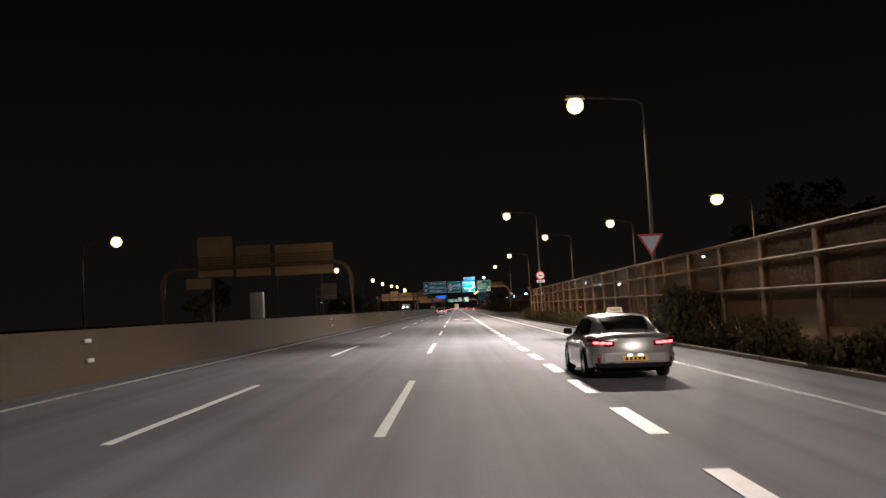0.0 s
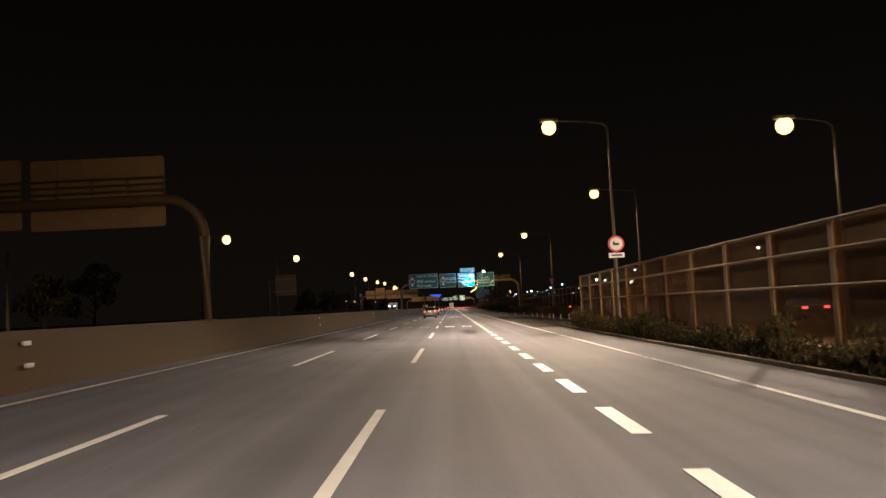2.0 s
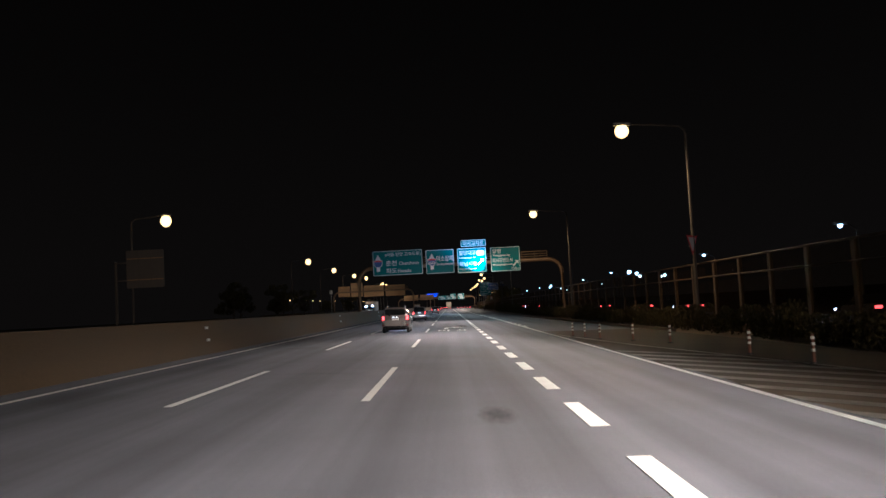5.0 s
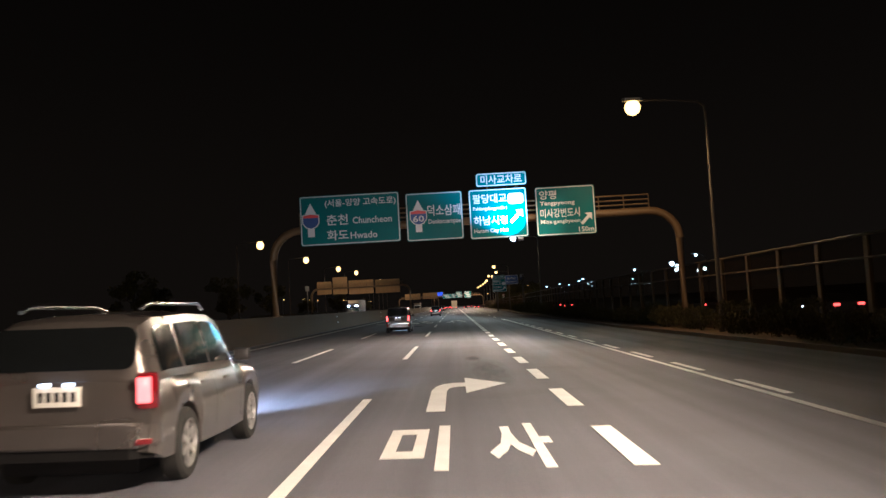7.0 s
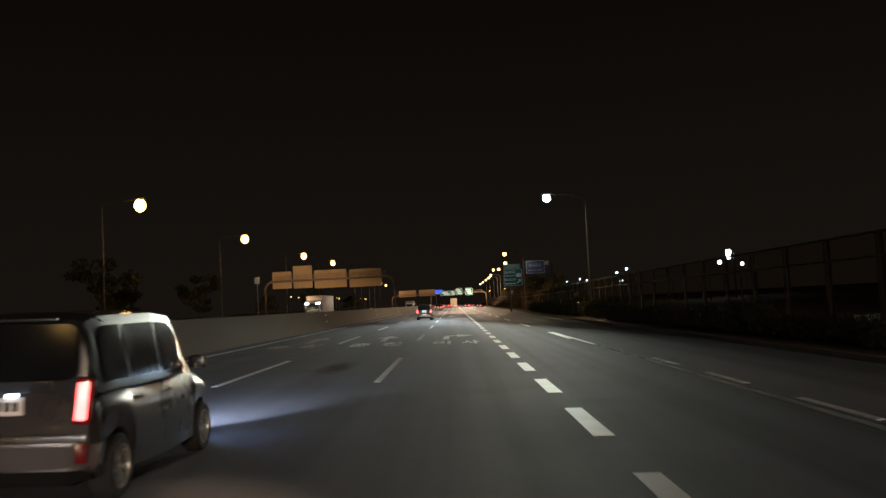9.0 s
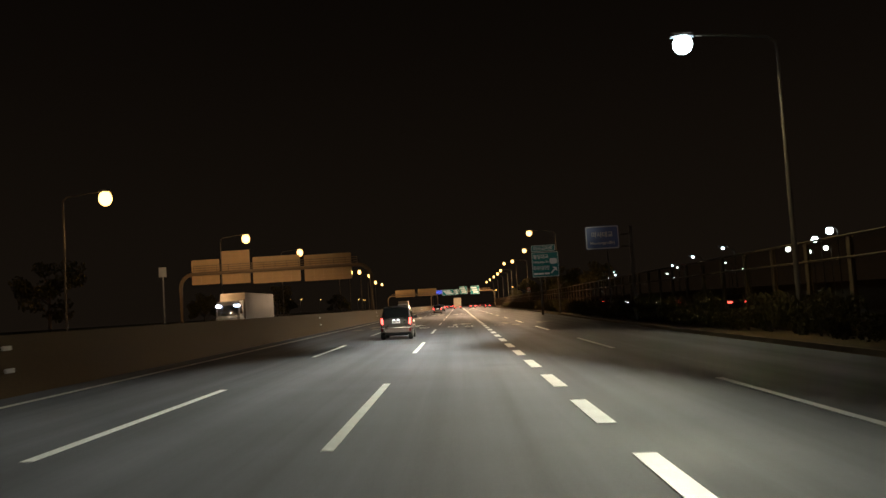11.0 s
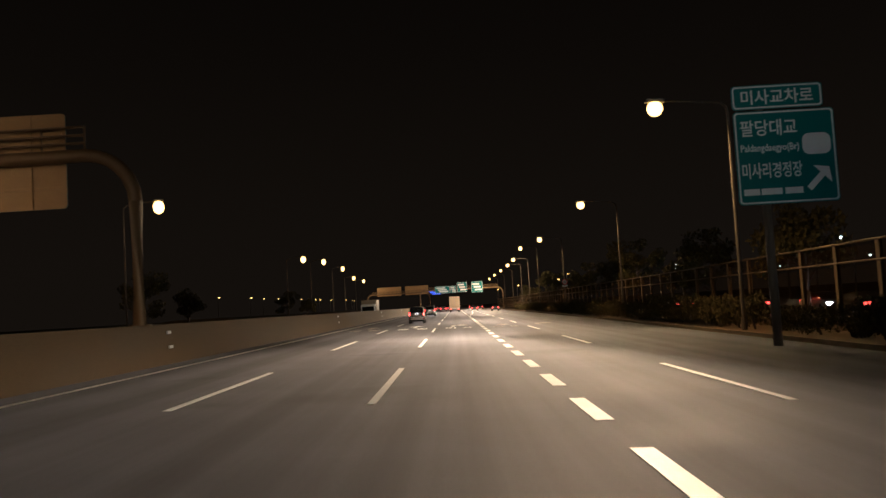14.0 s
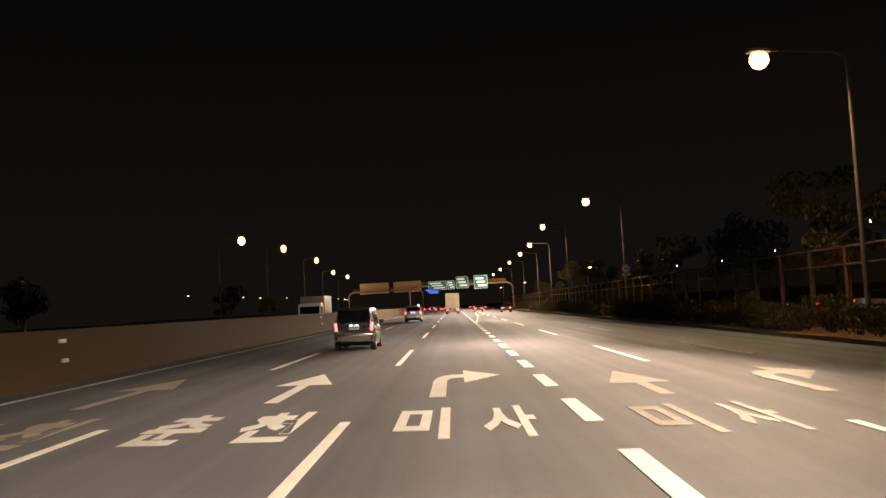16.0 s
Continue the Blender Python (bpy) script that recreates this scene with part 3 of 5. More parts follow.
    return out + [pts[-1]]


line("edge_line", dense([(-9.02, -80), (-9.02, 900)]), 0.20, PAINT_HEADLIT, "solid white edge line along the median barrier")
line("edge_line", dense([(5.12, -80), (5.12, 258)]), 0.16, PAINT, "solid white edge line on the near side")
line("edge_line", dense([(-26.6, -80), (-26.6, 900)]), 0.15, PAINT_WORN_DIM, "faint edge line of the oncoming carriageway")
line("solid_line", dense([(1.75, 460), (1.75, 620)]), 0.18, PAINT, "solid white line splitting through and exit lanes")
line("solid_line", dense([(1.75, 460), (3.2, 505), (5.2, 620)]), 0.18, PAINT, "solid white line opening out along the exit")
ob = marking("lane_line", "white dashes beside the solid line at the joining ramp")
for k in range(12):
    y = 178.4 + 5.03 * k
    dash(ob, 5.42, y, y + 2.6, 0.15)
ob = marking("lane_line", "dashed lines of the oncoming carriageway")
for x in (-14.4, -18.0, -21.6):
    for k in range(0, 36):
        dash(ob, x, 6 + 20 * k, 14 + 20 * k, 0.15, PAINT_WORN_DIM)
# hatched gore between the carriageway and the ramp
gore = marking("gore_hatching", "worn white chevron stripes on the gore before the ramp")
for k in range(15):
    # each stripe runs back from the edge line to the outer line of the gore
    y = 115.0 + 2.05 * k
    x = 5.3
    while x < float(np.interp(y - 1.6 * (x - 5.3), [113, 122, 135, 148, 160], [10.9, 9.9, 8.7, 6.6, 5.3])) - 0.15 and y - 1.6 * (x - 5.3) > 112.5:
        x += 0.05
    bm = bmesh.new()
    bm.faces.new([bm.verts.new((px, py, gz(px) + 0.009)) for px, py in ((5.3, y), (x, y - 1.6 * (x - 5.3)), (x, y - 1.6 * (x - 5.3) + 0.8), (5.3, y + 0.8))])
    bmesh.ops.solidify(bm, geom=bm.faces[:], thickness=-0.004)
    part("stripe", bm, PAINT_WORN_DIM, gore, smooth=0)
line("gore_line", dense([(10.9, 113), (9.9, 122), (8.7, 135), (6.6, 148), (5.3, 160)], 4), 0.18, PAINT_DULL, "worn white line round the hatched gore", 0.01)


def flat_on_road(name, mesh_or_bm, material, x, y, label, parent=None):
    if isinstance(mesh_or_bm, bmesh.types.BMesh):
        ob = link(name, mesh_or_bm, material, 0)
    else:
        ob = new(name, mesh_or_bm)
    ob.matrix_basis = pose(x, y, gz(x) + 0.007, 0, math.degrees(math.atan(-FALL)), 0)
    if parent is None:
        tagged(ob, label, "road marking", kind="structure")
    else:
        ob.parent = parent
    return ob


def road_word(words, width, length, x, y, label, worn=False):
    """Letters side by side, each as wide as 0.38 of the whole."""
    ob = tagged(new("road_lettering"), label, "road marking", kind="structure")
    n = len(words)
    w = width * 0.385
    for k, ch in enumerate(words):
        me = text_mesh("letter", ch, w, length, 0.006, (PAINT_DULL if x < 0 else PAINT_WORN_DIM) if worn else PAINT, 0.032)
        flat_on_road("letter", me, None, x + (width - w) * (k / (n - 1) - 0.5), y, "", ob)


def straight_arrow(length):
    w, h = 0.13, 0.62
    return prism(bmesh.new(), [(-w, -length / 2), (w, -length / 2), (w * 0.9, length / 2 - 3.0), (h, length / 2 - 3.0), (0, length / 2), (-h, length / 2 - 3.0), (-w * 0.9, length / 2 - 3.0)], 0.004)


def right_arrow(length):
    a = length / 2
    pts = [(-0.62, -a), (-0.32, -a), (-0.32, a - 2.4), (-0.27, a - 1.9), (-0.17, a - 1.65), (0.05, a - 1.55), (0.05, a - 2.9), (0.9, a - 1.15), (0.05, a + 0.45),
           (0.05, a - 0.75), (-0.2, a - 0.75), (-0.42, a - 1.0), (-0.55, a - 1.5), (-0.62, a - 2.3)]
    return prism(bmesh.new(), pts, 0.004)


for y in (172.9, 248.0, 323.2, 398.0):
    ob = road_word("미사", 1.98, 3.2, 0.0, y + 1.3, "white Hangul place name painted in the lane")
    flat_on_road("turn_arrow", right_arrow(5.6), PAINT, 0.0, y + 7.3, "white right-turn arrow painted in the lane")
    if y > 240:
        for x in (-3.4, -6.9):
            road_word("춘천", 2.2, 3.0, x - 0.05, y + 1.4, "white Hangul place name painted in the inner lane", x < -5)
            flat_on_road("straight_arrow", straight_arrow(6.4), PAINT if x > -5 else PAINT_DULL, x - 0.05, y + 7.6, "white straight-ahead arrow painted in the lane")
    if y > 300:
        road_word("미사", 1.85, 3.0, 3.4, y + 1.0, "worn Hangul place name painted in the exit lane", True)
        flat_on_road("straight_arrow", straight_arrow(5.2), PAINT_WORN_DIM, 3.5, y + 6.4, "worn straight arrow painted in the exit lane")
        flat_on_road("turn_arrow", right_arrow(5.0), PAINT_WORN_DIM, 6.6, y + 6.0, "worn turn arrow painted in the joining lane")


def figure(bar):
    """A tall squared-off 0, with a bar across for an 8."""
    bm = bmesh.new()
    outer, inner = rounded(0.76, 3.0, 0.24, 4), rounded(0.42, 2.0, 0.14, 4)
    rings = [[bm.verts.new((x, y, z)) for x, y in ring] for ring, z in ((outer, 0), (outer, 0.004), (inner, 0.004), (inner, 0))]
    n = len(outer)
    for u, v in zip(rings, rings[1:] + rings[:1]):
        for k in range(n):
            bm.faces.new((u[k], u[(k + 1) % n], v[(k + 1) % n], v[k]))
    if bar:
        box(bm, (0, 0.05, 0.001), (0.46, 0.72, 0.006))
    return bm


for x, worn in ((-0.05, None), (-3.5, PAINT_DULL), (-7.0, PAINT_WORN_DIM)):
    ob = tagged(new("road_lettering"), "worn white speed limit figures painted in the lane" if worn else "white speed limit figures painted in the lane", "road marking", kind="structure")
    for dx, bar in ((-0.68, True), (0.70, False)):
        flat_on_road("letter", figure(bar), worn or PAINT, x + dx, 115.45, "", ob)


# old oil stains in the driving lane: x, y, half width, half length
for x, y, w, h in ((0.47, 128.7, 0.36, 1.3), (0.5, 100.5, 0.75, 9.0), (0.75, 185.5, 0.6, 5.0), (0.4, 190.5, 0.3, 1.5), (-3.3, 236.0, 0.6, 3.2), (0.5, 318.5, 0.35, 2.2)):
    bm = bmesh.new()
    bm.faces.new([bm.verts.new((math.cos(a), math.sin(a), 0)) for a in [2 * math.pi * k / 20 for k in range(20)]])
    ob = flat_on_road("oil_stain", bm, STAIN, x, y, "dark oil stain soaked into the asphalt")
    ob.matrix_basis = ob.matrix_basis @ Matrix.Translation((0, 0, -0.003)) @ Matrix.Diagonal((w, h, 1, 1))


# ---------------------------------------------------------------- signs and gantries
def sign_panel(parent, w, h, face, name="sign_panel", border=True, label=""):
    """A sheet panel facing down the road, with a pale border line and stiffeners behind."""
    bm = bmesh.new()
    prism(bm, rounded(w, h, 0.12), 0.03, FACE_BACK)
    p = part(name, bm, face, parent, label, 0)
    if border:
        bm = bmesh.new()
        outer, inner = rounded(w - 0.06, h - 0.06, 0.11), rounded(w - 0.16, h - 0.16, 0.08)
        vo = [bm.verts.new((x, -0.036, z)) for x, z in outer]
        vi = [bm.verts.new((x, -0.036, z)) for x, z in inner]
        n = len(vo)
        for k in range(n):
            bm.faces.new((vo[k], vo[(k + 1) % n], vi[(k + 1) % n], vi[k]))
        part("border", bm, SIGN_WHITE, p, "white border line", 0)
    bm = bmesh.new()
    for z in (-h * 0.28, h * 0.28):
        box(bm, (0, 0.035, z), (w * 0.96, 0.05, 0.09))
    part("stiffener", bm, ALU, p, "aluminium stiffeners", 0)
    return p


def words_on(panel, words, x, z, w, h, material=None, bold=0.012):
    me = text_mesh("lettering", words, w, h, 0.006, material or SIGN_WHITE, bold)
    return share("lettering", me, panel, Matrix.Translation((x, -0.038, z)) @ FACE_BACK)


def up_arrow(panel, x, z, h, turn=0, w=0.28):
    s = 0.16 * h / 1.6
    out = [(-s, -h / 2), (s, -h / 2), (s, h * 0.18), (w, h * 0.18), (0, h / 2), (-w, h * 0.18), (-s, h * 0.18)]
    return part("arrow", prism(bmesh.new(), out, 0.006, Matrix.Translation((x, -0.034, z)) @ FACE_BACK @ pose(0, 0, 0, 0, 0, turn)), SIGN_WHITE, panel, "white arrow", 0)


def shield(panel, x, z, w, number=""):
    out = [(-w / 2, 0.30), (-w / 2, -0.12), (-w * 0.3, -0.34), (0, -0.42), (w * 0.3, -0.34), (w / 2, -0.12), (w / 2, 0.30), (0, 0.38)]
    part("shield_rim", prism(bmesh.new(), [(a * 1.12, b * 1.12) for a, b in out], 0.004, Matrix.Translation((x, -0.040, z)) @ FACE_BACK), SIGN_WHITE, panel, "white shield rim", 0)
    part("shield", prism(bmesh.new(), out, 0.004, Matrix.Translation((x, -0.045, z)) @ FACE_BACK), SIGN_BLUE, panel, "blue route shield", 0)
    part("shield_cap", prism(bmesh.new(), [(-w / 2, 0.18), (w / 2, 0.18), (w / 2, 0.30), (0, 0.38), (-w / 2, 0.30)], 0.004, Matrix.Translation((x, -0.050, z)) @ FACE_BACK), SIGN_RED, panel, "red shield cap", 0)
    if number:
        me = text_mesh("lettering", number, w * 0.72, 0.36, 0.006, SIGN_WHITE, 0.01)
        share("lettering", me, panel, Matrix.Translation((x, -0.056, z - 0.1)) @ FACE_BACK)


def gantry_frame(parent, xa, xb, zbeam, base_a, base_b, curve=1.6, leg=0.22):
    """Two legs that bend over into one thick beam, with a ladder rail on top. xa < xb."""
    bm = bmesh.new()
    pts = [(xa, 0, base_a), (xa, 0, zbeam - curve)]
    pts += [(xa + curve * (1 - math.cos(a)), 0, zbeam - curve + curve * math.sin(a)) for a in [math.pi / 2 * k / 6 for k in range(1, 7)]]
    pts += [(xb - curve * (1 - math.cos(a)), 0, zbeam - curve + curve * math.sin(a)) for a in [math.pi / 2 * k / 6 for k in range(6, 0, -1)]]
    pts += [(xb, 0, zbeam - curve), (xb, 0, base_b)]
    tube(bm, pts, leg, 14)
    part("portal_tube", bm, STEEL_PAINT, parent)
    for x, b in ((xa, base_a), (xb, base_b)):
        bm = bmesh.new()
        cyl(bm, (x, 0, b), (x, 0, b + 0.06), leg * 1.7, None, 14)
        part("base_flange", bm, STEEL_PAINT, parent)
    for dz in (0.42, 0.68, 0.95):
        bm = bmesh.new()
        tube(bm, [(xa + curve, 0, zbeam + dz), (xb - curve, 0, zbeam + dz)], 0.045, 8)
        part("rail", bm, STEEL_PAINT, parent)
    n = int((xb - xa - 2 * curve) / 1.4)
    bm = bmesh.new()
    cyl(bm, (0, 0, 0.15), (0, 0, 0.98), 0.035, None, 6)
    post = part("rail_post", bm, STEEL_PAINT, parent)
    post.matrix_basis = pose(xa + curve, 0, zbeam)
    for k in range(1, n + 1):
        share("rail_post", post.data, parent, pose(xa + curve + (xb - xa - 2 * curve) * k / n, 0, zbeam))


G1 = thing("sign_gantry", pose(0, 211.9, 0), "grey steel portal gantry spanning the carriageway, carrying green direction signs", "gantry")
gantry_frame(G1, -10.15, 12.75, 6.35, 1.55, gz(12.7) - 0.2)


def direction_sign(x0, x1, z0, z1, y, label, face=None, category="road sign", group="direction signs over the lanes"):
    ob = thing("direction_sign", pose((x0 + x1) / 2, y, (z0 + z1) / 2), label, category, group)
    return ob, sign_panel(ob, x1 - x0, z1 - z0, face or SIGN_GREEN)


s, p = direction_sign(-8.48, -2.88, 5.42, 8.22, 211.61, "wide green direction sign with route shield, arrow and Hangul place names")
words_on(p, "(서울-양양 고속도로)", 0.62, 0.92, 4.0, 0.48)
words_on(p, "춘천", -0.72, 0.0, 1.2, 0.58)
words_on(p, "Chuncheon", 1.25, -0.08, 2.2, 0.38)
words_on(p, "화도", -0.72, -0.86, 1.2, 0.56)
words_on(p, "Hwado", 0.75, -0.92, 1.5, 0.38)
up_arrow(p, -2.2, 0.05, 1.9, 0, 0.32)
shield(p, -2.2, 0.0, 0.86)
s, p = direction_sign(-2.52, 0.66, 5.36, 8.06, 211.61, "green direction sign with a numbered route shield and upward arrow")
words_on(p, "덕소삼패", 0.55, 0.32, 1.85, 0.62)
words_on(p, "Deoksosampae", 0.55, -0.33, 1.8, 0.34)
up_arrow(p, -0.9, 0.05, 1.8, 0, 0.3)
shield(p, -0.9, 0.0, 0.86, "60")
s, p = direction_sign(1.03, 4.28, 5.28, 8.06, 211.61, "green direction sign with a slanting arrow and Hangul place names")
words_on(p, "팔당대교", -0.45, 0.85, 1.9, 0.52)
words_on(p, "Paldangdaegyo(Br)", -0.45, 0.28, 1.9, 0.26)
words_on(p, "하남시청", -0.45, -0.38, 1.9, 0.52)
words_on(p, "Hanam City Hall", -0.45, -0.98, 1.9, 0.28)
up_arrow(p, 1.02, -0.2, 1.0, -45, 0.32)
part("plate", prism(bmesh.new(), rounded(0.9, 0.62, 0.2), 0.006, Matrix.Translation((1.0, -0.034, 0.78)) @ FACE_BACK), SIGN_WHITE, p, "white route oval", 0)
# no such fixture is seen; added to give the third sign its bright patch
lamp = thing("sign_floodlight", pose(3.75, 210.75, 5.1), "added floodlight on an arm, brightening a direction sign", "floodlight")
bm = bmesh.new()
box(bm, (0, 0, 0), (0.3, 0.16, 0.12), 0.02, pose(0, 0, 0, -40, 0, 0))
part("housing", bm, STEEL, lamp)
bm = bmesh.new()
tube(bm, [(0, 0.05, -0.02), (0, 0.85, -0.02), (0, 1.0, 0.9)], 0.03, 8)
part("arm", bm, STEEL, lamp)
li = bpy.data.lights.new("sign_floodlight", "SPOT")
li.energy, li.color, li.shadow_soft_size, li.spot_size, li.spot_blend = 2400.0, (0.9, 0.97, 1.0), 0.08, radians(96), 0.8
lo = new("added_sign_light_beam", li)
lo.parent = lamp
lo.matrix_basis = look((0, 0.0, 0.12), (-0.75, 0.85, 1.7))
s, p = direction_sign(1.49, 4.34, 8.2, 8.97, 211.61, "small green name board mounted above the direction signs")
words_on(p, "미사교차로", 0, 0, 2.3, 0.5)
for x in (-0.8, 0.8):
    bm = bmesh.new()
    box(bm, (x, 0.09, -1.1), (0.08, 0.06, 2.9))
    part("mounting_strut", bm, STEEL_PAINT, s, "", 0)
s, p = direction_sign(4.76, 8.08, 5.24, 7.99, 211.61, "green direction sign with a slanting arrow and exit distance")
words_on(p, "양평", -0.95, 0.92, 0.95, 0.5)
words_on(p, "Yangpyeong", -0.45, 0.42, 1.95, 0.3)
words_on(p, "미사강변도시", -0.32, -0.12, 2.2, 0.5)
words_on(p, "Misa-gangbyeon", -0.32, -0.62, 2.2, 0.28)
words_on(p, "150m", 1.1, -1.1, 0.85, 0.28)
up_arrow(p, 1.15, -0.5, 0.85, -45, 0.28)


def back_board(x0, x1, z0, z1, y, label, sheet=None):
    """A sign board seen from behind: aluminium sheet with ribs."""
    ob = thing("sign_board", pose((x0 + x1) / 2, y, (z0 + z1) / 2, 0, 0, 180), label, "road sign", "signs seen from behind")
    p = sign_panel(ob, x1 - x0, z1 - z0, SIGN_GREEN)
    w, h = x1 - x0, z1 - z0
    bm = bmesh.new()
    prism(bm, rounded(w, h, 0.12), 0.012, Matrix.Translation((0, 0.02, 0)) @ FACE_BACK)
    part("back_sheet", bm, sheet or ALU, p, "bare aluminium back", 0)
    n = max(2, int(w / 1.3))
    bm = bmesh.new()
    box(bm, (0, 0.07, 0), (0.07, 0.05, h * 0.97))
    rib = part("rib", bm, sheet or ALU, p, "", 0)
    rib.matrix_basis = pose(-w / 2 + w / (n + 1), 0, 0)
    for k in range(2, n + 1):
        share("rib", rib.data, p, pose(-w / 2 + w * k / (n + 1), 0, 0))
    return ob


G2 = thing("sign_gantry", pose(0, 79.9, 0), "grey steel portal gantry over the oncoming carriageway, seen from behind", "gantry")
gantry_frame(G2, -28.1, -10.35, 6.55, -0.1, 1.55)
for b in ((-17.5, -12.0, 5.5, 8.4), (-21.2, -17.9, 5.6, 8.5), (-24.8, -21.5, 5.7, 9.5), (-26.0, -23.6, 4.6, 5.6)):
    back_board(*b, 80.19, "plain aluminium back of a large direction sign with ribs")
# a lone board on a mast, turned to the oncoming traffic
# the pole colour keeps this back as dim as if no lamp reached it
back_board(-32.4, -28.6, 5.1, 8.9, 201.4, "back of a square roadside sign, coloured dark to look unlit", POLE)
G3 = thing("sign_gantry", pose(0, 363.7, 0), "grey steel portal gantry over the oncoming carriageway, lit orange from behind", "gantry")
gantry_frame(G3, -33.4, -10.35, 7.2, -0.2, 1.55)
for b in ((-18.4, -12.7, 5.55, 8.7), (-24.65, -18.9, 5.65, 8.85), (-28.4, -25.0, 5.8, 9.8), (-32.1, -28.7, 5.9, 8.9)):
    back_board(*b, 363.99, "plain aluminium back of a large direction sign with ribs")
G5 = thing("sign_gantry", pose(0, 640.5, 0), "distant steel gantry over the oncoming carriageway", "gantry")
gantry_frame(G5, -31.0, -9.0, 6.9, -0.2, 1.4)
back_board(-17.6, -9.4, 6.3, 9.4, 640.79, "plain aluminium back of a large direction sign with ribs")
back_board(-27.6, -19.0, 6.3, 9.4, 640.79, "plain aluminium back of a large direction sign with ribs")
G4 = thing("sign_gantry", pose(0, 590.5, 0), "distant steel portal gantry carrying green direction signs", "gantry")
gantry_frame(G4, -10.35, 14.2, 6.4, 1.5, -0.4)
for x0, x1, z0, z1 in ((-5.9, -1.5, 5.4, 7.5), (-1.3, 0.4, 5.4, 7.5), (0.75, 3.7, 5.5, 8.4), (5.0, 8.3, 5.2, 8.4)):
    s, p = direction_sign(x0, x1, z0, z1, 590.21, "distant green direction sign with pale unreadable lettering")
    w, h = x1 - x0, z1 - z0
    for k in range(3):
        bm = bmesh.new()
        box(bm, (0.1 * w * (k - 1), -0.04, h * (0.26 - 0.26 * k)), (w * 0.6, 0.006, h * 0.15))
        part("lettering_bar", bm, SIGN_WHITE, p, "white bar of lettering", 0)
# roadside signs by the joining lane
s, p = direction_sign(9.0, 12.2, 4.28, 7.28, 363.45, "green roadside direction sign with Hangul names and slanting arrow", group="roadside signs")
words_on(p, "팔당대교", -0.5, 0.95, 1.8, 0.52)
words_on(p, "Paldangdaegyo(Br)", -0.5, 0.28, 1.85, 0.3)
words_on(p, "미사리경정장", -0.48, -0.42, 1.9, 0.5)
for x, w in ((-1.18, 0.5), (-0.55, 0.66), (0.16, 0.56)):
    bm = bmesh.new()
    box(bm, (x, -0.04, -1.1), (w, 0.006, 0.2))
    part("lettering_bar", bm, SIGN_WHITE, p, "white bar of lettering", 0)
up_arrow(p, 0.98, -0.74, 0.95, -45, 0.4)
part("plate", prism(bmesh.new(), rounded(0.9, 0.68, 0.22), 0.006, Matrix.Translation((0.98, -0.034, 0.36)) @ FACE_BACK), SIGN_WHITE, p, "white route oval", 0)
s, p = direction_sign(9.0, 11.9, 7.34, 8.12, 363.45, "small green name board above a roadside sign", group="roadside signs")
words_on(p, "미사교차로", 0, 0, 2.3, 0.48)
s, p = direction_sign(9.55, 12.0, 5.05, 6.75, 323.98, "blue roadside sign with a white Hangul bridge name", SIGN_BLUE, group="roadside signs")
words_on(p, "미사대교", 0, 0.22, 1.55, 0.44)
words_on(p, "Misadaegyo(Br)", 0, -0.42, 1.8, 0.26)


def cantilever(x, y, top, reach, z_arms):
    ob = thing("sign_mast", pose(x, y, gz(x) - 0.25), "grey steel mast with arms holding a roadside sign", "mast", "roadside sign masts")
    bm = bmesh.new()
    cyl(bm, (0, 0, 0), (0, 0, top), 0.15, 0.12, 14)
    part("pole", bm, POLE, ob)
    for z in z_arms:
        bm = bmesh.new()
        tube(bm, [(1.7 if reach < 2 else 0, 0, z), (-reach, 0, z)], [0.06, 0.055], 10)
        part("arm", bm, POLE, ob)


cantilever(9.95, 363.68, 8.4, 0.8, (5.2, 6.8, 8.0))
cantilever(12.9, 324.1, 7.2, 3.2, (5.7, 6.6))


ob = thing("box_sign", pose(14.0, 340.3, -0.4), "small two-tone plate sign, pale above and blue below, on a post", "road sign")
bm = bmesh.new()
cyl(bm, (0, 0, 0), (0, 0, 7.5), 0.075, 0.06, 10)
part("post", bm, POLE, ob)
for z, h, m, words in ((7.42, 0.62, SIGN_WHITE, "pale upper plate"), (6.90, 0.40, SIGN_BLUE, "blue lower plate")):
    bm = bmesh.new()
    box(bm, (0, -0.1, z), (0.72, 0.03, h), 0.008)
    part("plate", bm, m, ob, words)


def pole_sign(x, y, z, shape, turn=0):
    if shape == "yield":
        ob = thing("yield_sign", pose(x, y, z, 0, 0, turn), "inverted white triangle sign with a red rim on a lamp pole", "road sign", "pole signs")
        for nm, s, m, d in (("rim", 0.62, SIGN_RED, 0.02), ("face", 0.46, SIGN_WHITE, 0.026)):
            part(nm, prism(bmesh.new(), [(-s, s * 0.62), (s, s * 0.62), (0, -s * 1.1)], d, FACE_BACK), m, ob, smooth=0)
    else:
        ob = thing("round_sign", pose(x, y, z), "round red-rimmed prohibition sign above a white plate on a lamp pole", "road sign", "pole signs")
        for nm, r, m, d in (("rim", 0.44, SIGN_RED, 0.02), ("face", 0.34, SIGN_WHITE, 0.026)):
            part(nm, prism(bmesh.new(), [(r * math.cos(a), r * math.sin(a)) for a in [2 * math.pi * k / 28 for k in range(28)]], d, FACE_BACK), m, ob, smooth=0)
        bm = bmesh.new()
        box(bm, (0.0, -0.03, -0.02), (0.34, 0.008, 0.13), 0)
        box(bm, (-0.12, -0.03, 0.08), (0.1, 0.008, 0.1), 0)
        part("pictogram", bm, SIGN_DARK, ob, "dark truck-shaped symbol", 0)
        bm = bmesh.new()
        box(bm, (0, -0.01, -0.62), (0.84, 0.02, 0.26), 0.004)
